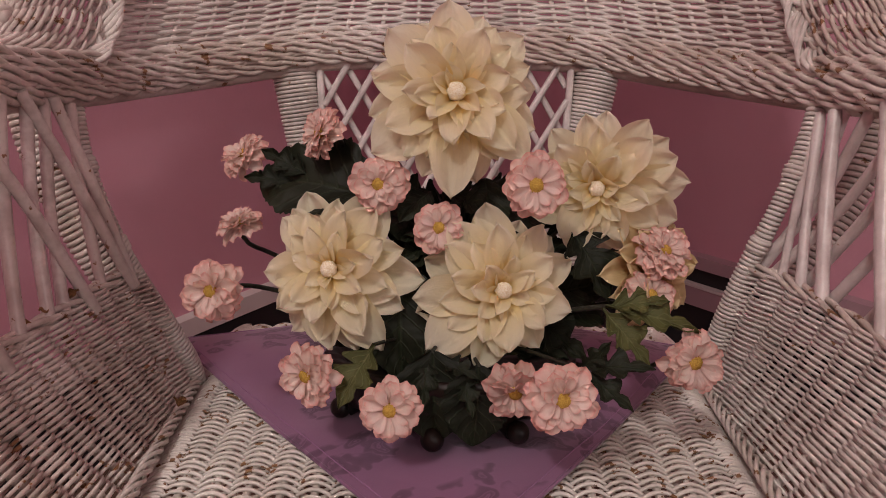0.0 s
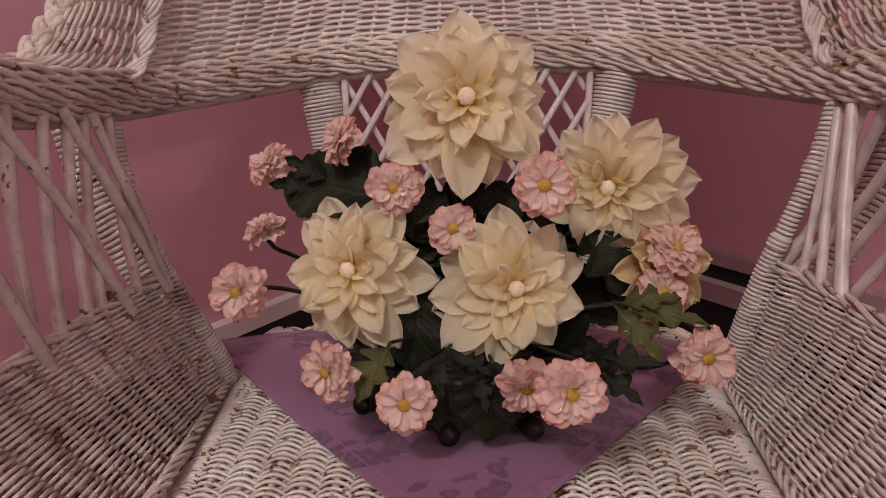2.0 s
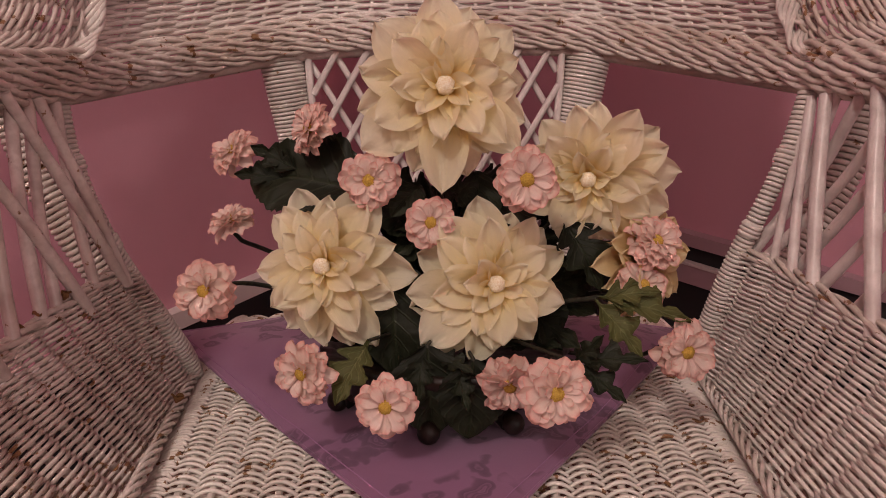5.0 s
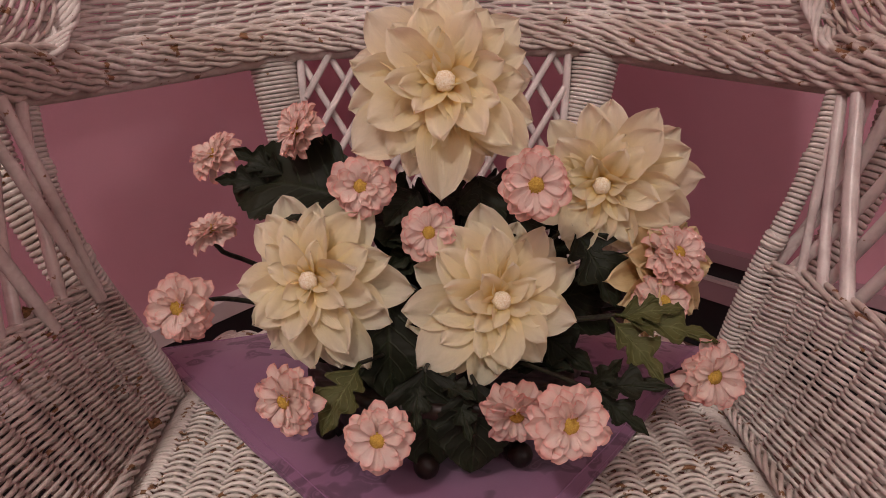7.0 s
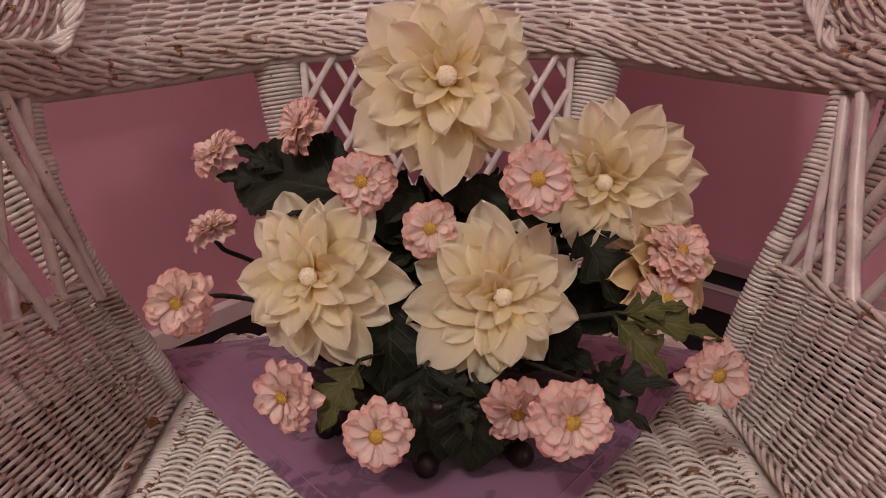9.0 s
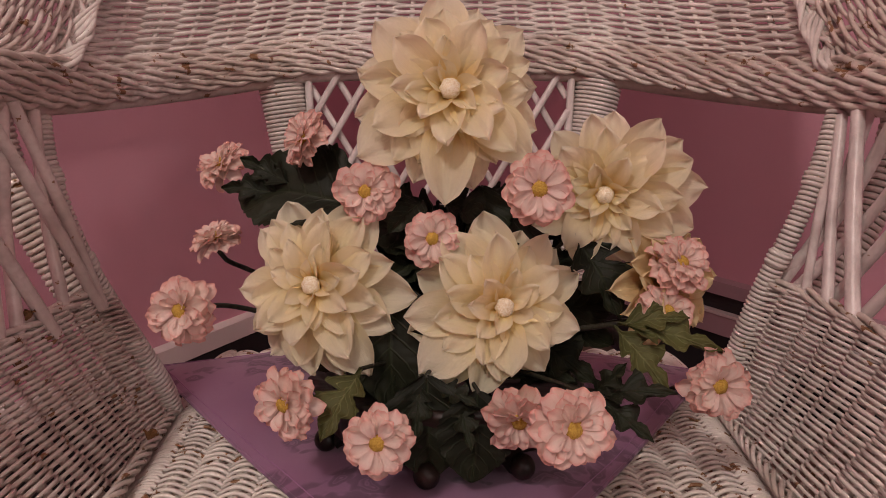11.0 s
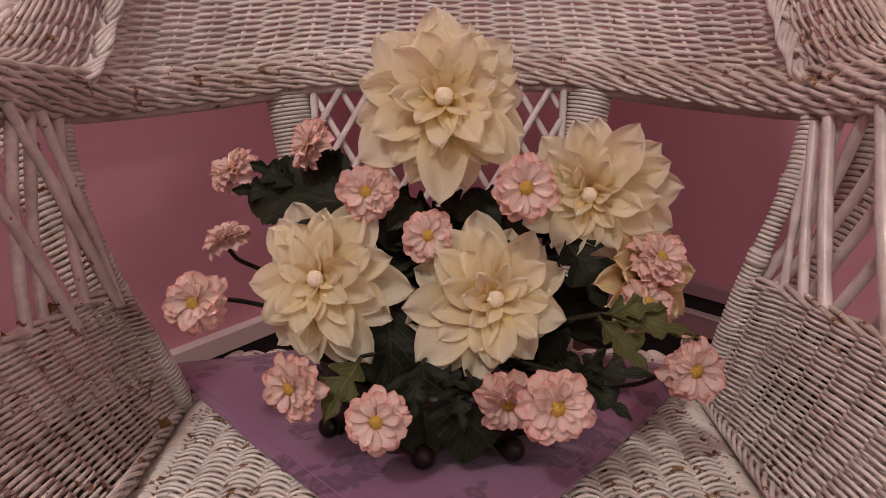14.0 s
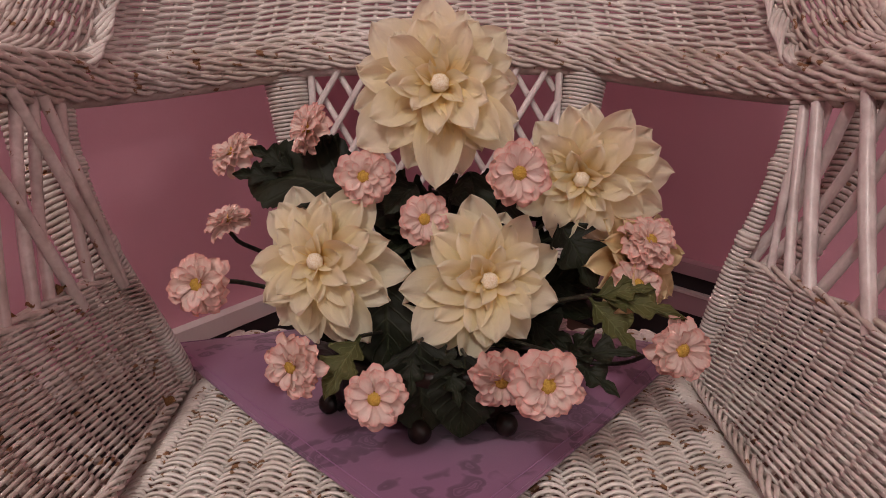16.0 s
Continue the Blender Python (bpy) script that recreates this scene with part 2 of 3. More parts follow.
def weave(mesh, surface, stakes, rows, radius, amp, flat=0.8, per=5, over=1, stake_radius=0.003, jitter=0.12, arch=0.0, plain=0.0, hump=0.55):
    """Plain woven cane: rows run along u, over and under stakes that run along v."""
    n = stakes * per + 1
    u = np.linspace(0, 1, n)
    wob = RNG.normal(0, jitter / rows, rows)
    for j in range(rows):
        v = np.clip((j + 0.5) / rows + wob[j] + RNG.normal(0, 0.1 / rows) * np.sin(u * RNG.uniform(4, 12) + RNG.uniform(0, 6)), 0.002, 0.998)
        wave = np.cos(math.pi * (u * stakes / over + j))
        v = np.clip(v + arch / rows * (np.maximum(wave, 0) - 0.5), 0.002, 0.998)
        p, nn = surface(u, v), normals_of(surface, u, v)
        wave = np.sign(wave) * np.abs(wave) ** hump
        if plain:
            wave = np.where(np.abs(2 * u - 1) > 1 - plain, 0.9, wave)
        tube(mesh, p + nn * (amp * wave)[:, None], radius * RNG.uniform(0.86, 1.1), 6, flat, nn)
    for i in range(stakes + 1):
        v = np.linspace(0.0, 1.0, 14)
        uu = np.full_like(v, min(max((i + 0.0) / stakes, 0.001), 0.999))
        tube(mesh, surface(uu, v), stake_radius, 6)


def twined(mesh, line, up, out, rows, height, radius, period, swell=0.0):
    """Rows of paired canes twisted round one another along a line: a braided border."""
    n = len(line)
    s = np.r_[0, np.cumsum(np.linalg.norm(np.diff(line, axis=0), axis=1))]
    pitch = height / rows
    for j in range(rows):
        h = (j + 0.5) * pitch
        lift = swell * math.sin(math.pi * (j + 0.5) / rows)
        phase = RNG.uniform(0, 6.28)
        for k in (0, 1):
            w = 2 * math.pi * s / period + math.pi * k + phase
            p = line + up * (h + 0.48 * pitch * np.sin(w))[:, None] + out * (lift + radius * 0.9 * np.cos(w))[:, None]
            tube(mesh, p, radius * RNG.uniform(0.9, 1.08), 6)


def rope(mesh, line, strands, wide, radius, period):
    s = np.r_[0, np.cumsum(np.linalg.norm(np.diff(line, axis=0), axis=1))]
    _, a, b = frames(line)
    for k in range(strands):
        w = 2 * math.pi * (s / period + k / strands)
        tube(mesh, line + wide * (np.cos(w)[:, None] * a + np.sin(w)[:, None] * b), radius, 7)


def plait(mesh, line, side, wide, radius, period, canes=1):
    """A flat plait of three strands, each of one or more canes, lying along a line."""
    s = np.r_[0, np.cumsum(np.linalg.norm(np.diff(line, axis=0), axis=1))]
    t = unit(np.gradient(line, axis=0))
    a = unit(side - t * (side * t).sum(1, keepdims=True))
    b = np.cross(t, a)
    for k in range(3):
        w = 2 * math.pi * s / period + 2 * math.pi * k / 3
        for c in range(canes):
            off = (c - (canes - 1) / 2) * radius * 1.9
            p = line + a * (wide * np.sin(w) + off * np.cos(w))[:, None] + b * (radius * 1.3 * np.sin(2 * w))[:, None] + t * (off * np.sin(w))[:, None]
            tube(mesh, p, radius * RNG.uniform(0.9, 1.1), 7)


def wrapped(mesh, line, radii, pitch, cane):
    """A post closely wound with cane."""
    tube(mesh, line, np.asarray(radii) - cane * 0.6, 14)
    s = np.r_[0, np.cumsum(np.linalg.norm(np.diff(line, axis=0), axis=1))]
    turns = s[-1] / pitch
    n = int(turns * 16)
    at = np.linspace(0, s[-1], n)
    _, a, b = frames(line)
    g = lambda q: np.stack([np.interp(at, s, q[:, k]) for k in range(3)], 1)
    c, a, b, r = g(line), unit(g(a)), unit(g(b)), np.interp(at, s, radii)
    w = 2 * math.pi * at / pitch + 0.25 * np.sin(at * 90)
    tilt = 0.12 * r * np.sin(w)
    d = unit(np.gradient(c, axis=0))
    tube(mesh, c + r[:, None] * (np.cos(w)[:, None] * a + np.sin(w)[:, None] * b) + d * tilt[:, None], cane, 5)


def box(mesh, lo, hi):
    x0, y0, z0 = lo
    x1, y1, z1 = hi
    v = [(x0, y0, z0), (x1, y0, z0), (x1, y1, z0), (x0, y1, z0), (x0, y0, z1), (x1, y0, z1), (x1, y1, z1), (x0, y1, z1)]
    mesh.add(v, [(0, 3, 2, 1), (4, 5, 6, 7), (0, 1, 5, 4), (1, 2, 6, 5), (2, 3, 7, 6), (3, 0, 4, 7)])


# ---- room: first wall along local x, second along local y, meeting in the corner behind the chair ----
WALL_TURN = 48.0
CORNER = (0.097, 1.528)
ROOM = Matrix.Translation((*CORNER, 0)) @ Matrix.Rotation(radians(WALL_TURN - 180), 4, "Z")


def structure(name, boxes, mat, label, category):
    me = Mesh()
    for lo, hi in boxes:
        box(me, lo, hi)
    ob = new(name, me.data(name, mat, False))
    ob.matrix_world = ROOM
    return tagged(ob, label, category, kind="structure")


LONG, WIDE, HIGH = 4.4, 4.4, 2.6
structure("wall_west", [((-0.1, -0.1, 0), (LONG + 0.1, 0, HIGH))], WALL, "mauve pink painted plaster wall with soft sheen", "wall")
structure("wall_north", [((-0.1, 0, 0), (0, WIDE + 0.1, HIGH))], WALL, "mauve pink painted plaster wall behind the chair", "wall")
structure("wall_south", [((LONG, 0, 0), (LONG + 0.1, WIDE + 0.1, HIGH))], WALL, "mauve pink painted wall closing the room", "wall")
structure("wall_east", [((0, WIDE, 0), (LONG, WIDE + 0.1, HIGH))], WALL, "mauve pink painted wall closing the room", "wall")
structure("floor", [((-0.1, -0.1, -0.1), (LONG + 0.1, WIDE + 0.1, 0))], FLOOR, "dark brown floor of the room", "floor")
structure("ceiling", [((-0.1, -0.1, HIGH), (LONG + 0.1, WIDE + 0.1, HIGH + 0.1))], CEILING, "white painted ceiling of the room", "ceiling")
structure("baseboard_west", [((0.06, 0, 0), (LONG, 0.014, 0.166)), ((0.06, 0, 0.168), (LONG, 0.022, 0.201))], TRIM, "white painted baseboard along the mauve wall", "baseboard")
# the dark bands below both caps are plain near-black boxes
structure("trim_gap_west", [((0.06, 0.0145, 0.002), (LONG, 0.020, 0.1655))], NEAR_BLACK, "black strip under the white baseboard cap", "trim")
structure("baseboard_north", [((0, 0.03, 0.2), (0.024, WIDE, 0.226))], TRIM_MAUVE, "mauve painted cap of the baseboard heater", "baseboard")
structure("trim_slot_north", [((0, 0.03, 0.002), (0.012, WIDE, 0.199))], NEAR_BLACK, "black slot of the baseboard heater", "trim")
structure("trim_bead_north", [((0.012, 0.03, 0.160), (0.026, WIDE, 0.1655))], TRIM, "thin light edge of the heater cover", "trim")
structure("trim_cover_north", [((0.012, 0.03, 0.118), (0.022, WIDE, 0.158))], TRIM_MAUVE, "mauve grey cover of the baseboard heater", "trim")

# ---- wicker chair ----
X0 = 0.008
chair = thing("wicker_armchair", pose(X0, 0.48, 0), "white painted wicker armchair with chipped paint and rolled arms", "armchair")
HALF_RAIL = [(0, 0.708, 0.744), (0.08, 0.707, 0.7435), (0.15, 0.70, 0.739), (0.20, 0.682, 0.727), (0.245, 0.645, 0.712), (0.278, 0.59, 0.696),
             (0.294, 0.52, 0.681), (0.297, 0.42, 0.667), (0.296, 0.31, 0.663), (0.285, 0.23, 0.662)]
full = [(-x, y, z) for x, y, z in HALF_RAIL[:0:-1]] + HALF_RAIL
RAIL_LINE = smooth_line([(x + X0, y, z) for x, y, z in full], 900)
RAIL_S = np.linspace(0, 1, 900)
tang = unit(np.gradient(RAIL_LINE, axis=0))
RAIL_OUT = unit(np.cross(tang, np.broadcast_to((0, 0, 1.0), tang.shape)) * -1)
if RAIL_OUT[450, 1] < 0:
    RAIL_OUT = -RAIL_OUT
UP = np.broadcast_to((0, 0, 1.0), RAIL_LINE.shape)


def on(q, s):
    return np.stack([np.interp(s, RAIL_S, q[:, k]) for k in range(3)], -1)


m = Mesh()
tube(m, RAIL_LINE + RAIL_OUT * 0.012 + UP * 0.002, 0.0095, 10)
part("arm_frame", m, WICKER_WORN, chair, "bent wooden frame under the braid")
m = Mesh()
twined(m, RAIL_LINE, UP, RAIL_OUT, 6, 0.036, 0.0025, 0.056, -0.005)
part("arm_braid", m, WICKER_WORN, chair, "braided wicker border running round arms and back")

# where the back ends at the wings: as a share of the rail, lower and upper
ys = RAIL_LINE[:, 1]
half = np.arange(450, 900)
def back_surface(u, v):
    u, v = np.asarray(u, float), np.asarray(v, float)
    cut = 0.545 + 0.060 * (1 - np.exp(-v / 0.2))
    share = np.interp(-cut, -ys[half], RAIL_S[half]) - 0.5
    s = 0.5 + (2 * u - 1) * share
    flare = 0.006 + 0.05 * v + 0.02 * v * v
    return on(RAIL_LINE, s) + on(RAIL_OUT, s) * flare[..., None] + np.stack([0 * s, 0 * s, 0.036 + 0.34 * v + 0 * s], -1)


m = Mesh()
weave(m, back_surface, 20, 100, 0.0021, 0.0029, 0.9, 10, 1, 0.0028, 0.06, 0.0)
part("backrest", m, WICKER, chair, "woven white wicker back panel")
m = Mesh()
rope(m, back_surface(np.linspace(0, 1, 300), np.ones(300)), 4, 0.010, 0.0075, 0.09)
part("back_roll", m, WICKER, chair, "rolled wicker top of the back")


def mirrored(points, side):
    return [(X0 + side * x, y, z) for x, y, z in points]


OUTER = [(0.324, 0.380, 0.688), (0.327, 0.430, 0.702), (0.327, 0.475, 0.742), (0.329, 0.52, 0.795), (0.332, 0.57, 0.86), (0.336, 0.60, 0.935), (0.340, 0.63, 1.02), (0.340, 0.65, 1.09)]
for side in (-1, 1):
    r_line = back_surface(np.full(12, 0.5 + 0.5 * side), np.linspace(0, 1, 12)) + np.array([0, -0.006, 0])
    r_line = smooth_line([(X0 + side * 0.304, 0.512, 0.700), *r_line], 140)
    o_line = smooth_line(mirrored(OUTER, side), 140)
    t140 = np.linspace(0, 1, 140)

    def wing(u, v, a=r_line, b=o_line, sgn=side):
        pa = np.stack([np.interp(u, t140, a[:, k]) for k in range(3)], -1)
        pb = np.stack([np.interp(u, t140, b[:, k]) for k in range(3)], -1)
        w = np.asarray(v)[..., None] if np.ndim(v) else v
        mid = pa * (1 - w) + pb * w
        return mid + np.array([0, -0.012, 0.008]) * (4 * w * (1 - w))

    m = Mesh()
    weave(m, wing, 14, 30, 0.0018, 0.0028, 0.9, 10, 1, 0.0028, 0.08)
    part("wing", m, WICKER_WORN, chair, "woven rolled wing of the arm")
    m = Mesh()
    across = np.broadcast_to((side * 1.0, -0.45, 0.1), r_line.shape)
    plait(m, r_line + np.array([0, -0.006, 0]), across, 0.0095, 0.0022, 0.12, 4)
    part("wing_rope", m, WICKER, chair, "thick plaited wicker border")
    m = Mesh()
    plait(m, o_line, across, 0.0046, 0.0036, 0.075, 2)
    part("wing_braid", m, WICKER_WORN, chair, "braided outer edge")

    def arm_top(u, v, sgn=side):
        y = 0.235 + (0.50 - 0.235) * u
        x = 0.297 + 0.040 * np.asarray(v)
        z = 0.700 + 0.006 * np.sin(np.pi * np.asarray(v)) + 0 * y
        return np.stack([X0 + sgn * (x + 0 * y), y + 0 * x, z + 0 * x], -1)

    m = Mesh()
    weave(m, arm_top, 11, 13, 0.0019, 0.003, 0.9)
    part("armrest", m, WICKER_WORN, chair, "woven wicker top of the arm")

    # lower side panel
    def side_panel(u, v, sgn=side):
        u, v = np.asarray(u, float), np.asarray(v, float)
        rear = 0.588 - (0.045 if sgn > 0 else 0.066) * v
        y = rear + (0.20 - rear) * u
        xb, xt = 0.206 + 0.19 * (y - 0.38), 0.272 - 0.45 * np.maximum(y - 0.512, 0)
        zb, zt = 0.415 + 0 * y, 0.527 + 0.15 * (y - 0.43)
        bulge = 0.006 * np.sin(np.pi * v)
        return np.stack([X0 + sgn * (xb + (xt - xb) * v + bulge), y + 0 * v, zb + (zt - zb) * v], -1)

    m = Mesh()
    weave(m, side_panel, 12, 58, 0.00140, 0.0060, 0.9, 10, 1, 0.0030, 0.12, 0.10, 0.0, 0.95)
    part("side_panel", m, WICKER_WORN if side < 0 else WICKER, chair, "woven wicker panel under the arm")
    m = Mesh()
    uu = np.linspace(0, 1, 160)
    top = side_panel(uu, np.ones(160))
    rope(m, top, 4, 0.0040, 0.0023, 0.13)
    low = side_panel(uu, np.zeros(160)) + np.array([-side * 0.004, 0, 0.012])
    rope(m, low, 4, 0.0035, 0.0017, 0.06)
    part("panel_rim", m, WICKER_WORN, chair, "twisted cane rim of the side panel")

    if side > 0:
        post = [(0.308, 0.525, 0.690), (0.293, 0.525, 0.634), (0.278, 0.530, 0.588), (0.264, 0.545, 0.538), (0.253, 0.565, 0.475), (0.250, 0.583, 0.427), (0.246, 0.588, 0.38)]
    else:
        post = [(-0.304, 0.525, 0.690), (-0.291, 0.512, 0.636), (-0.273, 0.510, 0.581), (-0.263, 0.525, 0.540), (-0.245, 0.555, 0.478), (-0.236, 0.575, 0.437), (-0.232, 0.588, 0.38)]
    post = smooth_line(post, 120)
    m = Mesh()
    wrapped(m, post, np.interp(np.linspace(0, 1, 120), [0, 0.3, 0.6, 1], [0.0060, 0.0058, 0.0075, 0.0090]), 0.0040, 0.0020)
    post_part = part("arm_post", m, WICKER, chair, "post wound with white cane")
    for low in (22, 46):
        m = Mesh()
        wrapped(m, post[low:low + 5], np.full(5, 0.0074), 0.0040, 0.0022)
        part("binding", m, WICKER, post_part)
    rear = smooth_line(mirrored([(0.402, 0.590, 0.72), (0.380, 0.588, 0.63), (0.345, 0.594, 0.55), (0.292, 0.607, 0.45), (0.272, 0.63, 0.36), (0.272, 0.752, 0.080)], side), 120)
    m = Mesh()
    wrapped(m, rear, np.full(120, 0.0135), 0.0058, 0.0029)
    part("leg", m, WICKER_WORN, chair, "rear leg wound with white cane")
    front = smooth_line(mirrored([(0.285, 0.235, 0.68), (0.272, 0.22, 0.53), (0.225, 0.23, 0.40), (0.23, 0.36, -0.038)], side), 90)
    m = Mesh()
    wrapped(m, front, np.full(90, 0.014), 0.007, 0.0034)
    part("leg", m, WICKER, chair, "front leg wound with white cane")

    # upright canes, bottom and top along the arm, and the slanting ones that cross them
    if side > 0:
        upright = ((0.513, 0.520, 0.0036), (0.484, 0.518, 0.0040), (0.455, 0.499, 0.0052), (0.388, 0.440, 0.0052), (0.325, 0.375, 0.0048), (0.262, 0.31, 0.0046))
        slanting = ((0.548, 0.495), (0.556, 0.462), (0.538, 0.413), (0.508, 0.375), (0.472, 0.328), (0.43, 0.28), (0.385, 0.235))
        bow, behind = 0.002, 0.012
    else:
        upright = ((0.480, 0.494, 0.0040), (0.429, 0.462, 0.0040), (0.412, 0.442, 0.0042), (0.382, 0.416, 0.0044), (0.357, 0.380, 0.0046), (0.302, 0.326, 0.0046), (0.258, 0.272, 0.0044))
        slanting = ((0.514, 0.464), (0.512, 0.429), (0.456, 0.352), (0.360, 0.262))
        bow, behind = -0.006, -0.007
    for y0, y1, w in upright:
        m = Mesh()
        z0 = 0.520 + 0.15 * (y0 - 0.43)
        line = smooth_line(mirrored([(0.271, y0, z0), (0.283, (y0 + y1) / 2 + bow, 0.60), (0.296, y1, 0.674)], side), 20)
        tube(m, line, w * (1 + 0.06 * np.sin(np.linspace(0, 9, 20) + y0 * 90)), 9)
        part("cane", m, CANE if side > 0 else CANE_WORN, chair)
    for y0, y1 in slanting:
        m = Mesh()
        z0 = 0.516 + 0.15 * (y0 - 0.43)
        narrow = 0.45 * max(y0 - 0.512, 0)
        line = smooth_line(mirrored([(0.271 + behind - narrow, y0, z0), (0.283 + behind, (y0 + y1) / 2 + 0.003, 0.60), (0.295 + behind * 0.6, y1, 0.676)], side), 20)
        tube(m, line, 0.0043 * (1 + 0.05 * np.sin(np.linspace(0, 8, 20) + y0 * 70)), 9)
        part("cane", m, CANE if side > 0 else CANE_WORN, chair)

    # back posts either side of the lattice
    m = Mesh()
    inset = 0.014 if side > 0 else 0.0
    bp = smooth_line([(X0 + side * (x - inset), y, z) for x, y, z in ((0.178, 0.722, 0.752), (0.169, 0.722, 0.69), (0.158, 0.724, 0.62), (0.146, 0.726, 0.52), (0.14, 0.728, 0.40))], 120)
    wrapped(m, bp, np.interp(np.linspace(0, 1, 120), [0, 0.12, 0.5, 1], [0.0250, 0.0225, 0.0175, 0.0165]), 0.0043, 0.0022)
    part("back_post", m, WICKER, chair, "thick back post wound with white cane")
    m = Mesh()
    tube(m, smooth_line([(X0 + side * (0.146 - inset), 0.712, 0.75), (X0 + side * (0.141 - inset), 0.714, 0.66), (X0 + side * (0.120 - inset), 0.718, 0.42)], 20), 0.0042, 8)
    part("cane", m, CANE, chair)

# lattice of the back
for k in range(-8, 9):
    for lean in (-1, 1):
        x_top = 0.033 * k + 0.008 * lean
        z_low, slope = 0.42, 0.60
        pts = []
        for z in np.linspace(0.752, z_low, 90):
            x = x_top + lean * slope * (0.752 - z)
            edge = 0.146 - 0.08 * (0.752 - z)
            if -edge <= x <= edge - 0.014:
                pts.append((X0 + x, 0.714 + 0.0035 * lean, z))
        if len(pts) > 2:
            m = Mesh()
            tube(m, np.array(pts), 0.0036, 8, 0.6, np.array([0, 1.0, 0]))
            part("lattice_strip", m, CANE, chair)

# seat, its woven top rolling over the edges
def seat_surface(u, v):
    u, v = np.asarray(u, float), np.asarray(v, float)
    y = 0.235 + (0.745 - 0.235) * v
    half_w = 0.224 + 0.16 * (y - 0.38)
    q = 2 * u - 1
    drop = 0.030 * np.maximum(np.abs(q) - 0.86, 0) ** 1.5 / 0.14 ** 1.5
    front = 0.03 * np.maximum(0.08 - v, 0) / 0.08
    return np.stack([X0 + q * half_w, y + 0.006 * np.sin(3.1 * np.pi * u) * (1 - v), 0.421 + 0.06 * (y - 0.46) - drop - front + 0.003 * np.cos(np.pi * q)], -1)


m = Mesh()
weave(m, seat_surface, 20, 134, 0.0016, 0.0042, 0.85, 8, 1, 0.0028, 0.14, 0.32, 0.16, 0.85)
part("seat", m, WICKER_SEAT, chair, "woven wicker seat with chipped white paint")
m = Mesh()
edge_u = np.linspace(0, 1, 60)
rim = np.vstack([seat_surface(edge_u, np.full(60, 0.0))])
tube(m, rim + np.array([0, 0, -0.012]), 0.012, 10)
part("front_rail", m, CANE, chair, "painted front rail of the seat")
m = Mesh()
back_rim = smooth_line([(X0 - 0.245, 0.60, 0.398), (X0 - 0.235, 0.70, 0.400), (X0 - 0.12, 0.755, 0.402), (X0 + 0.12, 0.755, 0.402), (X0 + 0.235, 0.70, 0.400), (X0 + 0.245, 0.60, 0.398)], 80)
tube(m, back_rim, 0.012, 10)
part("seat_frame", m, CANE, chair, "painted frame of the seat")

# ---- cushion ----
cushion = thing("cushion", pose(0, 0.55, 0.424), "thin purple satin cushion with tone-on-tone flower pattern, on the chair seat", "cushion")
A, B, C, D = (np.array(p) for p in ((-0.292, 0.672), (0.008, 0.288), (0.268, 0.655), (0.0, 0.80)))
n = 60
uu, vv = np.meshgrid(np.linspace(0, 1, n), np.linspace(0, 1, n), indexing="ij")
xy = (1 - uu)[..., None] * ((1 - vv)[..., None] * B + vv[..., None] * A) + uu[..., None] * ((1 - vv)[..., None] * C + vv[..., None] * D)
fat = (np.clip(4 * uu * (1 - uu), 0, 1) * np.clip(4 * vv * (1 - vv), 0, 1)) ** 0.55
wrinkle = np.array([[noise.noise((x * 14, y * 14, 0.3)) for x, y in row] for row in xy])
ztop = 0.4295 + 0.011 * fat + 0.004 * wrinkle * fat ** 0.5 + 0.02 * np.exp(-((xy[..., 0] - 0.15) ** 2 + (xy[..., 1] - 0.60) ** 2) / 0.004) * fat ** 0.3
lean = 0.05 * np.maximum(xy[..., 1] - 0.46, 0)
ztop = ztop + lean
zlow = 0.4275 - 0.0015 * fat + lean
m = Mesh()
i, k = np.meshgrid(np.arange(n - 1), np.arange(n - 1), indexing="ij")
quads = np.stack([i * n + k, (i + 1) * n + k, (i + 1) * n + k + 1, i * n + k + 1], -1).reshape(-1, 4)
m.add(np.concatenate([xy, ztop[..., None]], -1).reshape(-1, 3), quads)
m.add(np.concatenate([xy, zlow[..., None]], -1).reshape(-1, 3), quads[:, ::-1])
part("cover", m, SATIN, cushion, "purple satin cover")
m = Mesh()
ring = np.vstack([np.c_[xy[0, :], ztop[0, :]], np.c_[xy[:, -1], ztop[:, -1]], np.c_[xy[-1, ::-1], ztop[-1, ::-1]], np.c_[xy[::-1, 0], ztop[::-1, 0]]])
tube(m, ring + np.array([0, 0, -0.001]), 0.0016, 6)
part("seam", m, SATIN, cushion, "stitched edge")
m = Mesh()
q0, q1 = 1, n - 2
ring = np.vstack([np.c_[xy[q0, q0:q1], ztop[q0, q0:q1]], np.c_[xy[q0:q1, q1], ztop[q0:q1, q1]], np.c_[xy[q1, q1:q0:-1], ztop[q1, q1:q0:-1]], np.c_[xy[q1:q0:-1, q0], ztop[q1:q0:-1, q0]]])
tube(m, ring + np.array([0, 0, 0.0002]), 0.0004, 5)
part("stitching", m, SATIN_THREAD, cushion, "light hem stitching")

# ---- planter with turned feet ----
planter = thing("planter", pose(0.006, 0.505, 0.44), "dark brown ribbed wooden planter on ball feet, on the cushion", "planter")


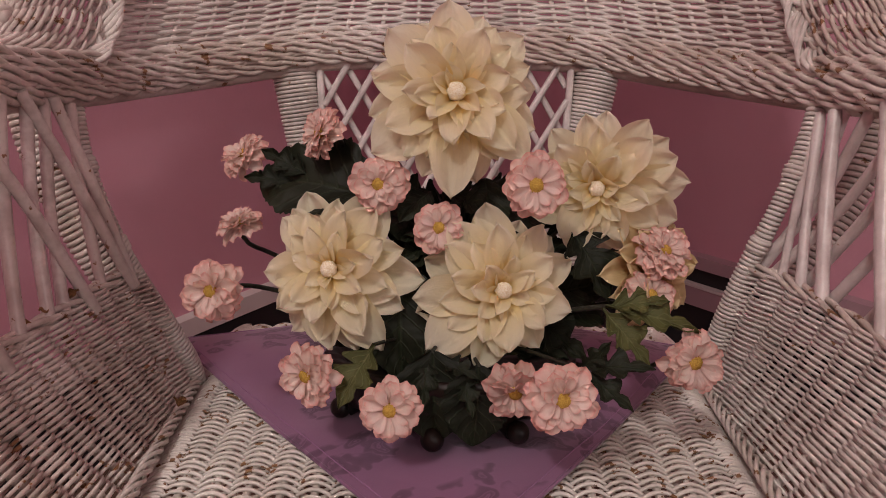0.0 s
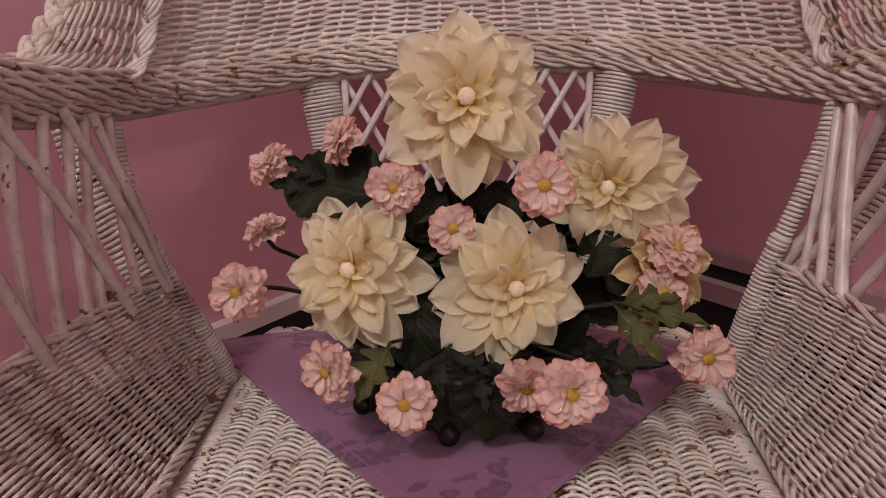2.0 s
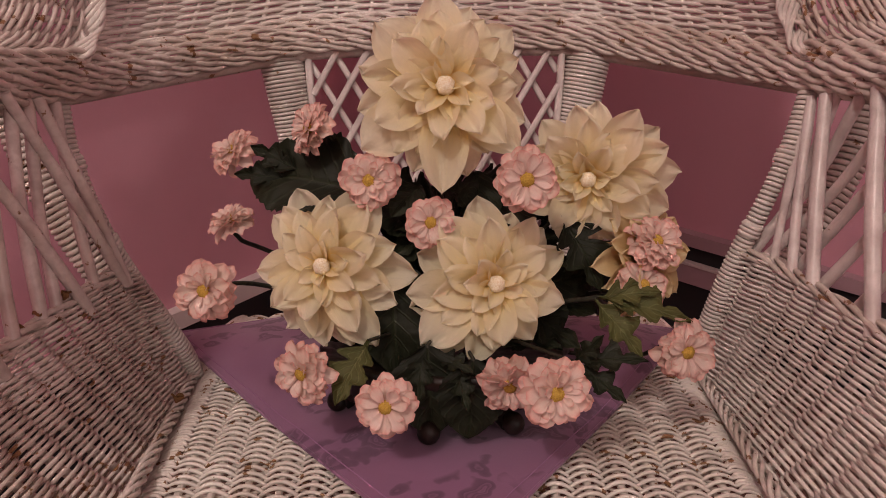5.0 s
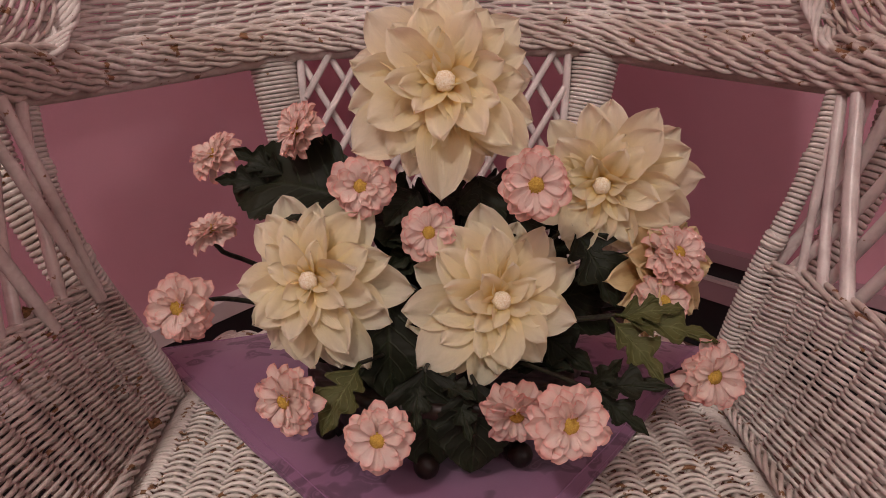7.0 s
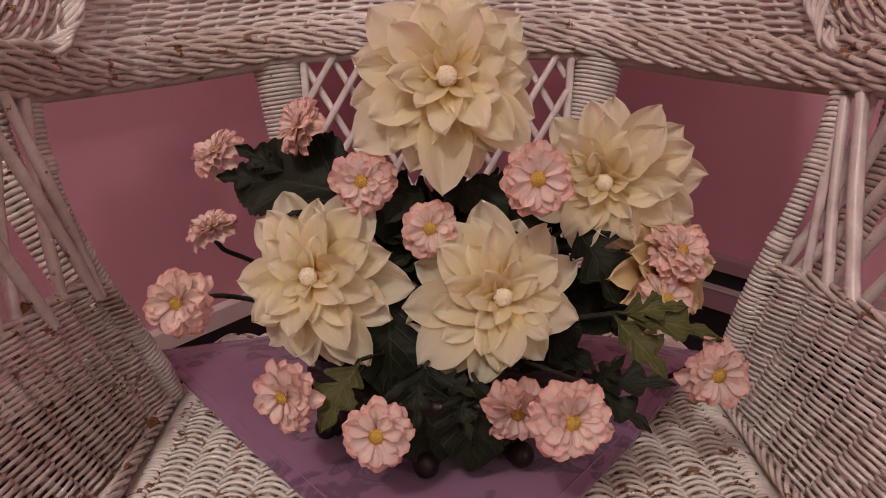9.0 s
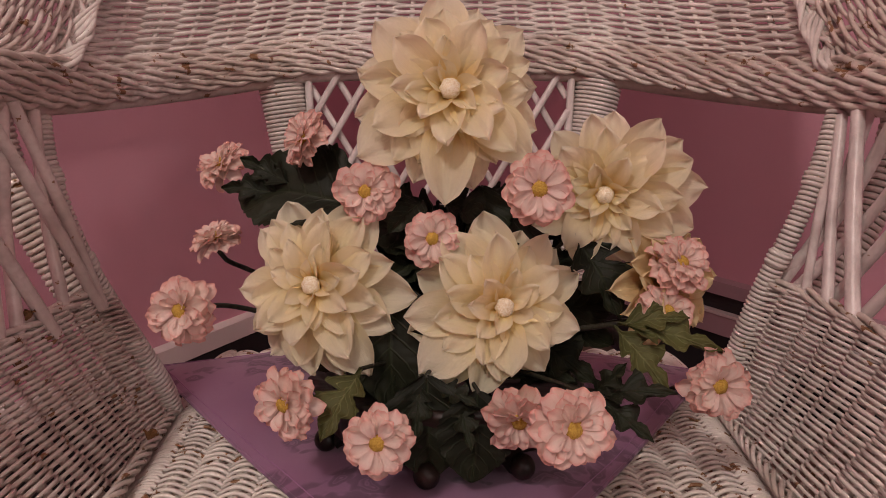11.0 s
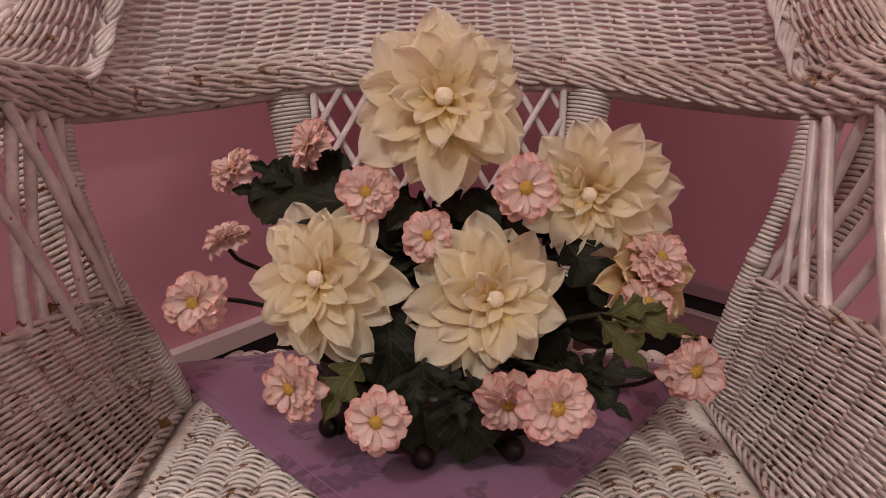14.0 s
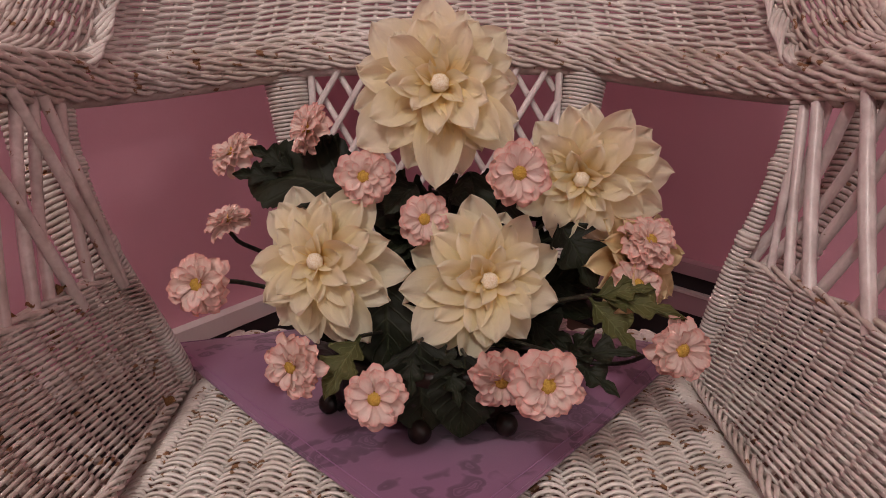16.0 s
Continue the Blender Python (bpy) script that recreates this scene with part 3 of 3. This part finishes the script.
def lathe(mesh, profile, centre, sides=40, ribs=0, depth=0.0):
    pr = np.asarray(profile, float)
    w = np.arange(sides) * 2 * math.pi / sides
    k = 1 + depth * np.cos(ribs * w)
    v = np.stack([np.stack([centre[0] + r * k * np.cos(w), centre[1] + r * k * np.sin(w), np.full(sides, centre[2] + z)], -1) for r, z in pr]).reshape(-1, 3)
    n = len(pr)
    i, j = np.meshgrid(np.arange(n - 1), np.arange(sides), indexing="ij")
    mesh.add(v, np.stack([i * sides + j, i * sides + (j + 1) % sides, (i + 1) * sides + (j + 1) % sides, (i + 1) * sides + j], -1).reshape(-1, 4))


PC = (0.006, 0.490, 0.427)
m = Mesh()
lathe(m, [(0.0, 0.016), (0.058, 0.014), (0.082, 0.024), (0.091, 0.038), (0.092, 0.050), (0.097, 0.054), (0.097, 0.061), (0.089, 0.061), (0.081, 0.050), (0.0, 0.046)], PC, 96, 24, 0.02)
part("bowl", m, WOOD, planter, "ribbed dark wooden bowl")
for ang in (-98, -58, 30, 120, 200):
    m = Mesh()
    c = (PC[0] + 0.074 * math.cos(radians(ang)), PC[1] + 0.074 * math.sin(radians(ang)))
    tube(m, smooth_line([(c[0] * 0.7 + PC[0] * 0.3, c[1] * 0.7 + PC[1] * 0.3, 0.456), (c[0], c[1], 0.450), (c[0] + 0.010 * math.cos(radians(ang)), c[1] + 0.010 * math.sin(radians(ang)), 0.445)], 12), np.linspace(0.010, 0.007, 12), 10)
    lathe(m, [(0.0082 * math.sin(a), -0.0082 * math.cos(a)) for a in np.linspace(0.05, 3.09, 9)], (c[0] + 0.014 * math.cos(radians(ang)), c[1] + 0.014 * math.sin(radians(ang)), 0.4465), 16)
    part("foot", m, WOOD, planter, "turned ball foot")
m = Mesh()
tube(m, smooth_line([(0.08, 0.50, 0.50), (0.10, 0.495, 0.515), (0.125, 0.50, 0.512), (0.14, 0.515, 0.50)], 16), np.linspace(0.010, 0.006, 16), 8)
part("handle", m, WOOD, planter, "curved branch handle")

# ---- flowers ----
def petal_mesh(name, mat, length, width, cup, curl, tip, ruffle=0.0, seed=0, notch=0.0, na=9, nc=5):
    """One petal, its base at the origin, running along y, its inner side up."""
    rng = np.random.default_rng(seed)
    t, c = np.meshgrid(np.linspace(0, 1, na), np.linspace(-1, 1, nc), indexing="ij")
    if tip == "point":
        w = np.interp(t, [0, 0.1, 0.25, 0.42, 0.58, 0.74, 0.86, 0.94, 1], [0.20, 0.40, 0.72, 0.95, 1.0, 0.93, 0.72, 0.44, 0.03])
    else:
        w = np.interp(t, [0, 0.15, 0.4, 0.65, 0.82, 0.94, 1], [0.2, 0.42, 0.80, 1.0, 1.0, 0.88, 0.66])
    lean_tip = rng.uniform(-0.12, 0.12) * (tip == "point")
    x = width / 2 * w * c * (1 + 0.05 * np.sin(t * 11 + rng.uniform(0, 6))) + lean_tip * width * t ** 3
    y = length * t * (1 - notch * (1 - np.abs(c)) * t ** 4) + ruffle * length * 0.15 * np.sin(c * 5 + seed) * t ** 3 - (tip == "round") * 0.13 * length * c ** 2 * t ** 4
    z = cup * width * (c ** 2) * w - cup * width * 0.25 * np.cos(c * np.pi) * w * 0.3 + curl * length * (t ** 2.2) + ruffle * length * np.sin(c * 4.2 + rng.uniform(0, 6)) * t ** 2
    z -= 0.05 * width * np.exp(-(c / 0.22) ** 2) * np.sin(np.pi * np.clip(t * 0.9, 0, 1))
    z += 0.010 * length * np.cos(c * 9 + rng.uniform(0, 6)) * np.sin(np.pi * t) + 0.06 * length * np.sin(np.pi * t) * (tip == "point")
    me = bpy.data.meshes.new(name)
    i, k = np.meshgrid(np.arange(na - 1), np.arange(nc - 1), indexing="ij")
    faces = np.stack([i * nc + k, i * nc + k + 1, (i + 1) * nc + k + 1, (i + 1) * nc + k], -1).reshape(-1, 4)
    me.from_pydata([tuple(p) for p in np.stack([x, y, z], -1).reshape(-1, 3)], [], [tuple(int(q) for q in f) for f in faces])
    uv = me.uv_layers.new(name="UVMap")
    flat_t, flat_c = t.ravel(), c.ravel()
    for loop in me.loops:
        uv.data[loop.index].uv = (0.5 + 0.5 * flat_c[loop.vertex_index], flat_t[loop.vertex_index])
    me.materials.append(mat)
    me.polygons.foreach_set("use_smooth", [True] * len(me.polygons))
    me.update()
    return me


def facing(at, direction, spin=0.0):
    """A flower's frame: z out of its face, y upwards in its face, turned by spin."""
    z = Vector(direction).normalized()
    x = Vector((0, 0, 1)).cross(z).normalized()
    m = Matrix((x, z.cross(x), z)).transposed().to_4x4()
    m.translation = at
    return m @ Matrix.Rotation(spin, 4, "Z")


def stem_to(name, at, direction, root, parent, width=0.0018):
    a, d, r = np.array(at), np.array(Vector(direction).normalized()), np.array(root)
    m = Mesh()
    p1 = a - d * 0.018
    p2 = np.array([p1[0] * 0.85 + r[0] * 0.15, max(p1[1] + 0.02, 0.480), p1[2] * 0.8 + r[2] * 0.2 - (0.03 if p1[2] < 0.52 else 0)])
    tube(m, smooth_line([a - d * 0.002, p1, p2, r], 24), width, 6)
    part(name, m, STEM, parent)


def add_petal(ob, mesh, rng, turn, radius, size, tilt, lift, base):
    p = new("petal", mesh)
    p.parent = ob
    s = radius * size
    p.matrix_basis = (Matrix.Rotation(turn, 4, "Z") @ Matrix.Translation((0, base * radius, lift * radius))
                      @ Matrix.Rotation(radians(tilt), 4, "X") @ Matrix.Rotation(radians(rng.uniform(-14, 14)), 4, "Y") @ Matrix.Diagonal((s * rng.uniform(0.92, 1.1), s, s, 1)))


def bloom(name, at, direction, radius, layers, meshes, centre, centre_r, centre_h, label, category, group, seed, root, outer=()):
    """outer: direction and reach of the outermost petals, one by one; layers: the rings of petals inside them."""
    rng = random.Random(seed)
    ob = thing(name, facing(at, direction, 0 if outer else rng.uniform(0, 6)), label, category, group)
    for k, (angle, reach) in enumerate(outer):
        add_petal(ob, rng.choice(meshes[0]), rng, radians(angle - 90), radius, reach - 0.03, (-4, 5)[k % 2] + rng.uniform(-4, 4), (-0.19, -0.12)[k % 2], 0.03)
    for li, (count, size, tilt, lift, base) in enumerate(layers):
        start = rng.uniform(0, 6)
        for k in range(count):
            turn = start + 2 * math.pi * (k + rng.uniform(-0.24, 0.24)) / count
            add_petal(ob, rng.choice(meshes[li]), rng, turn, radius, size * rng.uniform(0.86, 1.10), tilt + rng.uniform(-10, 10), lift, base)
    m = Mesh()
    sides, rings = 14, 7
    v = [(centre_r * math.sin(a) * math.cos(w) * (1 + 0.09 * math.sin(7 * w + 3 * a)), centre_r * math.sin(a) * math.sin(w) * (1 + 0.09 * math.cos(6 * w)), centre_h + centre_r * 0.8 * math.cos(a)) for a in np.linspace(0.05, 2.0, rings) for w in np.arange(sides) * 2 * math.pi / sides]
    v = np.array([ob.matrix_world @ Vector(p) for p in v])
    i, k = np.meshgrid(np.arange(rings - 1), np.arange(sides), indexing="ij")
    m.add(v, np.stack([i * sides + k, i * sides + (k + 1) % sides, (i + 1) * sides + (k + 1) % sides, (i + 1) * sides + k], -1).reshape(-1, 4))
    m.add(v[:sides], [tuple(range(sides))])
    part("flower_centre", m, centre, ob)
    stem_to("stem", at, direction, root, ob)
    return ob


def dahlia_meshes(mat):
    big = [petal_mesh("petal", mat, 1.0, 0.50, 0.15, c, "point", 0.05, s, 0, 13, 9) for s, c in ((1, 0.12), (2, 0.0), (3, -0.10), (10, 0.05), (12, -0.04))]
    mid = [petal_mesh("petal", mat, 1.0, 0.54, 0.18, c, "point", 0.05, s, 0, 13, 9) for s, c in ((4, 0.12), (5, 0.0), (6, -0.16), (11, -0.06))]
    small = [petal_mesh("petal", mat, 1.0, 0.66, 0.40, c, "point", 0.04, s, 0, 11, 9) for s, c in ((7, -0.14), (8, -0.26), (9, 0.05))]
    return [big, mid, mid, small, small]


DAHLIA, DAHLIA_OLD = dahlia_meshes(CREAM), dahlia_meshes(CREAM_OLD)
DAHLIA_LAYERS = [(9, 0.88, 11, -0.08, 0.04), (9, 0.72, 20, -0.03, 0.05), (7, 0.52, 31, 0.01, 0.06), (5, 0.34, 46, 0.03, 0.07)]
ROOT = (0.008, 0.505, 0.488)


def dahlia(at, direction, radius, seed, outer, old=False):
    words = "faded tan cloth dahlia half hidden behind leaves" if old else "large cream cloth dahlia with layered pointed petals"
    return bloom("dahlia", at, direction, radius, DAHLIA_LAYERS, DAHLIA_OLD if old else DAHLIA, BUTTON, radius * 0.112, radius * 0.13, words, "flower", "dahlias in the arrangement", seed, ROOT, outer)


dahlia((0.008, 0.425, 0.676), (-0.02, -1, 0.10), 0.0570, 11,
       ((-18, 1.0), (-38, 1.14), (6, 0.96), (23, 0.9), (41, 1.04), (58, 0.9), (71, 1.0), (94, 1.06), (117, 1.0), (137, 1.08), (164, 1.04), (189, 1.06), (214, 1.2), (232, 0.95), (250, 1.03), (266, 1.22), (282, 1.04), (302, 0.9)))
dahlia((-0.076, 0.428, 0.558), (-0.22, -1, 0.12), 0.0535, 12,
       ((-2, 1.17), (20, 0.97), (-25, 1.03), (-59, 1.22), (-78, 1.12), (-95, 1.06), (-123, 1.02), (-140, 0.92), (-159, 0.92), (179, 0.87), (152, 0.88), (130, 0.95), (114, 1.1), (87, 0.9), (66, 1.12), (48, 1.06)))
dahlia((0.040, 0.424, 0.545), (0.16, -1, 0.10), 0.0540, 13,
       ((37, 1.03), (57, 0.9), (68, 0.95), (96, 1.12), (110, 0.98), (125, 1.08), (155, 1.02), (183, 1.12), (198, 1.1), (215, 1.22), (228, 1.16), (255, 1.07), (277, 0.92), (306, 0.9), (330, 0.95), (350, 0.85), (8, 0.86)))
dahlia((0.108, 0.446, 0.615), (-0.22, -1, -0.18), 0.0520, 14,
       ((4, 1.2), (20, 1.1), (38, 1.1), (57, 1.1), (81, 1.0), (99, 1.0), (129, 0.98), (147, 0.85), (200, 0.6), (250, 0.75), (277, 0.98), (300, 0.85), (313, 1.1), (335, 1.18)))
dahlia((0.150, 0.450, 0.556), (0.6, -0.8, 0.05), 0.046, 15, ((0, 1.1), (40, 1.0), (80, 0.9), (130, 0.9), (180, 1.0), (225, 1.1), (270, 1.0), (320, 1.15)), True)

PINK_ROUND = [petal_mesh("petal", PINK, 1.0, 0.52, 0.16, c, "round", 0.06, s, 0.05, 9, 7) for s, c in ((21, -0.02), (22, -0.14), (23, 0.08))]
PINK_MID = [petal_mesh("petal", PINK, 1.0, 0.58, 0.20, c, "round", 0.06, s, 0.04, 9, 7) for s, c in ((24, -0.05), (25, -0.15), (26, 0.06))]
PINK_LAYERS = [(14, 1.0, -10, -0.16, 0.06), (13, 0.98, 3, -0.07, 0.08), (11, 0.84, 12, 0.02, 0.12), (8, 0.66, 20, 0.08, 0.17)]
PINK_FULL = PINK_LAYERS[:3] + [(9, 0.66, 26, 0.08, 0.16), (6, 0.44, 46, 0.12, 0.18)]


def pink(at, direction, radius, seed, full=False):
    return bloom("zinnia", at, direction, radius, PINK_FULL if full else PINK_LAYERS, [PINK_ROUND, PINK_ROUND, PINK_MID, PINK_MID, PINK_MID], POLLEN, radius * 0.27, radius * -0.02,
                 "small pink cloth zinnia with a yellow centre", "flower", "pink zinnias in the arrangement", seed, ROOT)


for at, direction, radius, seed, full in (
    ((0.163, 0.394, 0.504), (0.25, -1, 0.0), 0.0205, 31, False), ((0.070, 0.352, 0.494), (0.15, -1, 0.05), 0.0215, 32, True), ((-0.031, 0.359, 0.484), (-0.1, -1, 0.05), 0.0185, 33, False),
    ((-0.156, 0.417, 0.544), (-0.25, -1, 0.05), 0.0215, 34, True), ((-0.003, 0.427, 0.587), (0.0, -1, 0.05), 0.0180, 35, False), ((0.057, 0.390, 0.617), (0.05, -1, 0.05), 0.0200, 36, False),
    ((-0.044, 0.427, 0.616), (-0.15, -1, 0.05), 0.0200, 37, True), ((-0.086, 0.386, 0.496), (-0.45, -1, -0.05), 0.0205, 38, True), ((-0.157, 0.497, 0.637), (-0.55, -0.55, 0.75), 0.0200, 39, True),
    ((-0.157, 0.481, 0.585), (-0.3, -0.35, 1.0), 0.0180, 40, True), ((-0.090, 0.463, 0.652), (-0.85, -0.6, 0.35), 0.0200, 41, True), ((0.152, 0.428, 0.572), (0.35, -0.8, 0.5), 0.0200, 42, True),
    ((0.143, 0.424, 0.542), (0.2, -0.8, 0.55), 0.0180, 43, True), ((0.046, 0.380, 0.488), (0.0, -0.9, -0.42), 0.0205, 44, True)):
    pink(at, direction, radius, seed, full)

# ---- leaves ----
def leaf_mesh(name, mat, lobes, seed):
    """lobes 0.10: a broad toothed leaf; 0.34: a deeply lobed one, its lobes pointing forward."""
    na, nc = 49, 9
    t, c = np.meshgrid(np.linspace(0, 1, na), np.linspace(-1, 1, nc), indexing="ij")
    teeth = np.abs(((t * 13) % 1.0) - 0.3)
    if lobes > 0.2:
        outline = np.interp(t, [0, 0.12, 0.22, 0.30, 0.36, 0.50, 0.60, 0.66, 0.82, 1], [0.05, 0.10, 0.75, 0.95, 0.30, 0.98, 0.80, 0.30, 0.42, 0.0])
        w, forward = outline * (1 - 0.16 * teeth), 0.16
    else:
        outline = np.interp(t, [0, 0.08, 0.22, 0.42, 0.62, 0.80, 0.92, 1], [0.12, 0.55, 0.92, 1.0, 0.86, 0.58, 0.30, 0.0])
        w, forward = outline * (1 - 0.14 * teeth), 0.06
    edge = np.abs(c)
    x = 0.30 * (w + 0.015) * c
    y = t + forward * edge ** 1.5 * outline * (1 - t)
    z = 0.12 * edge * w - 0.20 * t ** 2 + 0.022 * np.sin(t * 26 - edge * 5) * edge + 0.03 * np.sin(5 * c + seed) * t + 0.018 * np.sin(9 * t + 4 * c + seed)
    me = bpy.data.meshes.new(name)
    i, k = np.meshgrid(np.arange(na - 1), np.arange(nc - 1), indexing="ij")
    faces = np.stack([i * nc + k, i * nc + k + 1, (i + 1) * nc + k + 1, (i + 1) * nc + k], -1).reshape(-1, 4)
    me.from_pydata([tuple(p) for p in np.stack([x, y, z], -1).reshape(-1, 3)], [], [tuple(int(q) for q in f) for f in faces])
    uv = me.uv_layers.new(name="UVMap")
    ft, fc = t.ravel(), c.ravel()
    for loop in me.loops:
        uv.data[loop.index].uv = (0.5 + 0.5 * fc[loop.vertex_index], ft[loop.vertex_index])
    me.materials.append(mat)
    me.polygons.foreach_set("use_smooth", [True] * len(me.polygons))
    me.update()
    return me


LEAVES = {(mat.name, lob): leaf_mesh("blade", mat, lob, 3) for mat in (LEAF, LEAF_LIGHT) for lob in (0.10, 0.34)}


def leaf(base, tip, normal, mat, lobes, wide=1.0):
    """A leaf from base to tip, its upper side towards normal."""
    b, t = Vector(base), Vector(tip)
    y = (t - b).normalized()
    z = Vector(normal)
    z = (z - y * z.dot(y)).normalized()
    x = y.cross(z)
    s = (t - b).length
    m = Matrix((x, y, z)).transposed().to_4x4()
    m.translation = b
    words = "olive green lobed cloth leaf" if mat is LEAF_LIGHT else "dark green cloth leaf with veins"
    ob = thing("leaf", m, words, "leaf", "leaves of the arrangement")
    blade = new("blade", LEAVES[(mat.name, lobes)])
    blade.parent = ob
    blade.matrix_basis = Matrix.Diagonal((s * wide, s, s, 1))
    q = Mesh()
    tube(q, smooth_line([b + y * s * 0.02, b, (b * 0.5 + Vector(ROOT) * 0.5) + Vector((0, 0, 0.005)), Vector(ROOT)], 16), 0.0014, 5)
    part("stem", q, STEM, ob)
    return ob


LEAF_LIST = [
    ((-0.050, 0.455, 0.608), (-0.146, 0.482, 0.628), (-0.1, -0.8, 0.6), LEAF, 0.10, 1.25),
    ((-0.100, 0.480, 0.620), (-0.138, 0.478, 0.642), (-0.2, -0.9, 0.4), LEAF, 0.34, 0.9),
    ((-0.110, 0.480, 0.615), (-0.150, 0.474, 0.622), (-0.2, -0.9, 0.4), LEAF, 0.34, 0.9),
    ((-0.030, 0.440, 0.560), (-0.030, 0.415, 0.482), (-0.1, -1, 0.2), LEAF, 0.10, 1.3),
    ((0.090, 0.450, 0.590), (0.118, 0.425, 0.540), (0.2, -1, 0.2), LEAF, 0.34, 1.2),
    ((0.108, 0.412, 0.536), (0.146, 0.399, 0.546), (0.0, -0.8, 0.6), LEAF_LIGHT, 0.34, 0.85),
    ((0.108, 0.412, 0.537), (0.166, 0.391, 0.530), (0.1, -0.8, 0.6), LEAF_LIGHT, 0.34, 0.80),
    ((0.106, 0.412, 0.536), (0.134, 0.387, 0.505), (0.0, -0.8, 0.5), LEAF_LIGHT, 0.34, 1.0),
    ((0.085, 0.375, 0.505), (0.122, 0.355, 0.516), (0.0, -0.7, 0.7), LEAF, 0.34, 0.9),
    ((0.085, 0.375, 0.505), (0.098, 0.360, 0.524), (0.0, -0.9, 0.3), LEAF, 0.34, 0.9),
    ((0.085, 0.375, 0.505), (0.112, 0.352, 0.490), (0.0, -0.8, 0.5), LEAF, 0.34, 0.9),
    ((-0.045, 0.410, 0.510), (-0.066, 0.378, 0.482), (-0.2, -0.9, 0.5), LEAF_LIGHT, 0.34, 1.1),
    ((0.000, 0.405, 0.500), (0.022, 0.385, 0.498), (0.1, -0.7, 0.7), LEAF, 0.34, 1.0),
    ((0.012, 0.400, 0.495), (0.020, 0.378, 0.474), (0.1, -0.8, 0.5), LEAF, 0.34, 0.9),
    ((-0.010, 0.405, 0.505), (-0.012, 0.385, 0.476), (0, -0.9, 0.3), LEAF, 0.34, 0.9),
    ((0.0, 0.460, 0.610), (0.040, 0.440, 0.600), (0, -0.8, 0.6), LEAF, 0.34, 1.1),
    ((-0.01, 0.455, 0.610), (-0.03, 0.43, 0.595), (0, -0.8, 0.6), LEAF, 0.10, 1.1),
    ((0.03, 0.46, 0.62), (0.035, 0.44, 0.575), (0, -1, 0.3), LEAF, 0.10, 1.1),
]
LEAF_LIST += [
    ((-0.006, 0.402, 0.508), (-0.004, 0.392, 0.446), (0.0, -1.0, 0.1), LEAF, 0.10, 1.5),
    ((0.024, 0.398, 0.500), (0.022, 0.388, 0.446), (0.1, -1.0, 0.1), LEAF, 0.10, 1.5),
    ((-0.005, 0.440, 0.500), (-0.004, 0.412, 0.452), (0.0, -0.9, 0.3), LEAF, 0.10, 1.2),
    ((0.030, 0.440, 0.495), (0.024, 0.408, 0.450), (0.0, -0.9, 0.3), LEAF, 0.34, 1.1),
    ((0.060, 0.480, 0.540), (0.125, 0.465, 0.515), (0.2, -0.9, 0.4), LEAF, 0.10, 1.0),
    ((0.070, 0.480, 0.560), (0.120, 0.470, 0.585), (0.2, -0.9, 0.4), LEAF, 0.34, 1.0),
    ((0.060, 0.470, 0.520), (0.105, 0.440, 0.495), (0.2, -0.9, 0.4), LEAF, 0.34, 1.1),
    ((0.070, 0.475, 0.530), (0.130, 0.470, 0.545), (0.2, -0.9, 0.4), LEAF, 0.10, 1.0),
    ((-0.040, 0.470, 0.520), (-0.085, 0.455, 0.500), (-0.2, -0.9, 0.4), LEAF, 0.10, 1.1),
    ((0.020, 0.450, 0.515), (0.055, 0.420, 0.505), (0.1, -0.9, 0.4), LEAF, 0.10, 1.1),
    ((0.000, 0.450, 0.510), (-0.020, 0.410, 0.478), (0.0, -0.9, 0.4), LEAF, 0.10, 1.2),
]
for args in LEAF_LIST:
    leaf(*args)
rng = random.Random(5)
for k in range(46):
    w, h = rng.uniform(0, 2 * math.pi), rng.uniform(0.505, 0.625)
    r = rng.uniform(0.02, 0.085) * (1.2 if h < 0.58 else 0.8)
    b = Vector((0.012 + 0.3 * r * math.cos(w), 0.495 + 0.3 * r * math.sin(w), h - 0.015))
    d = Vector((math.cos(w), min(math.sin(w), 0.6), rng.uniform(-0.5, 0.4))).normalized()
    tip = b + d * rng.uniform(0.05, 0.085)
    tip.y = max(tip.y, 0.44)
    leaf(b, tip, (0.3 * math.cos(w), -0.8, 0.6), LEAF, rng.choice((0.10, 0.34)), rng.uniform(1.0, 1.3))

# ---- dried bits caught in the arm ----
def dried_bit(at, turn, size):
    ob = thing("dried_leaf", pose(*at, 20 * turn, 30, 70 * turn), "curled brown dried leaf caught on the wicker rim", "leaf", "dried leaves on the arm")
    for k in range(3):
        p = new("blade", DRIED_BLADE)
        p.parent = ob
        p.matrix_basis = Matrix.Rotation(2.1 * k + turn, 4, "Z") @ Matrix.Rotation(radians(25 + 20 * k), 4, "X") @ Matrix.Diagonal((size * 0.9, size, size, 1))


DRIED_BLADE = petal_mesh("blade", DRIED, 1.0, 0.8, 0.3, 0.2, "point", 0.16, 77)
for at, turn, size in (((-0.263, 0.436, 0.534), 0.4, 0.0085), ((-0.262, 0.446, 0.537), 1.9, 0.0075), ((-0.263, 0.408, 0.530), 2.8, 0.007), ((-0.262, 0.392, 0.527), 4.0, 0.007), ((-0.214, 0.49, 0.434), 1.1, 0.009)):
    dried_bit(at, turn, size)

# ---- the chair leans back: it and all that it carries are tipped together ----
LEANING = Matrix.Translation((0, 0, 0.745)) @ Matrix.Rotation(radians(-17.0), 4, "X") @ Matrix.Translation((0, 0, -0.626))
bpy.context.view_layer.update()
for ob in [o for o in scene.objects if o.type == "EMPTY" and o.parent is None]:
    ob.matrix_world = LEANING @ ob.matrix_world
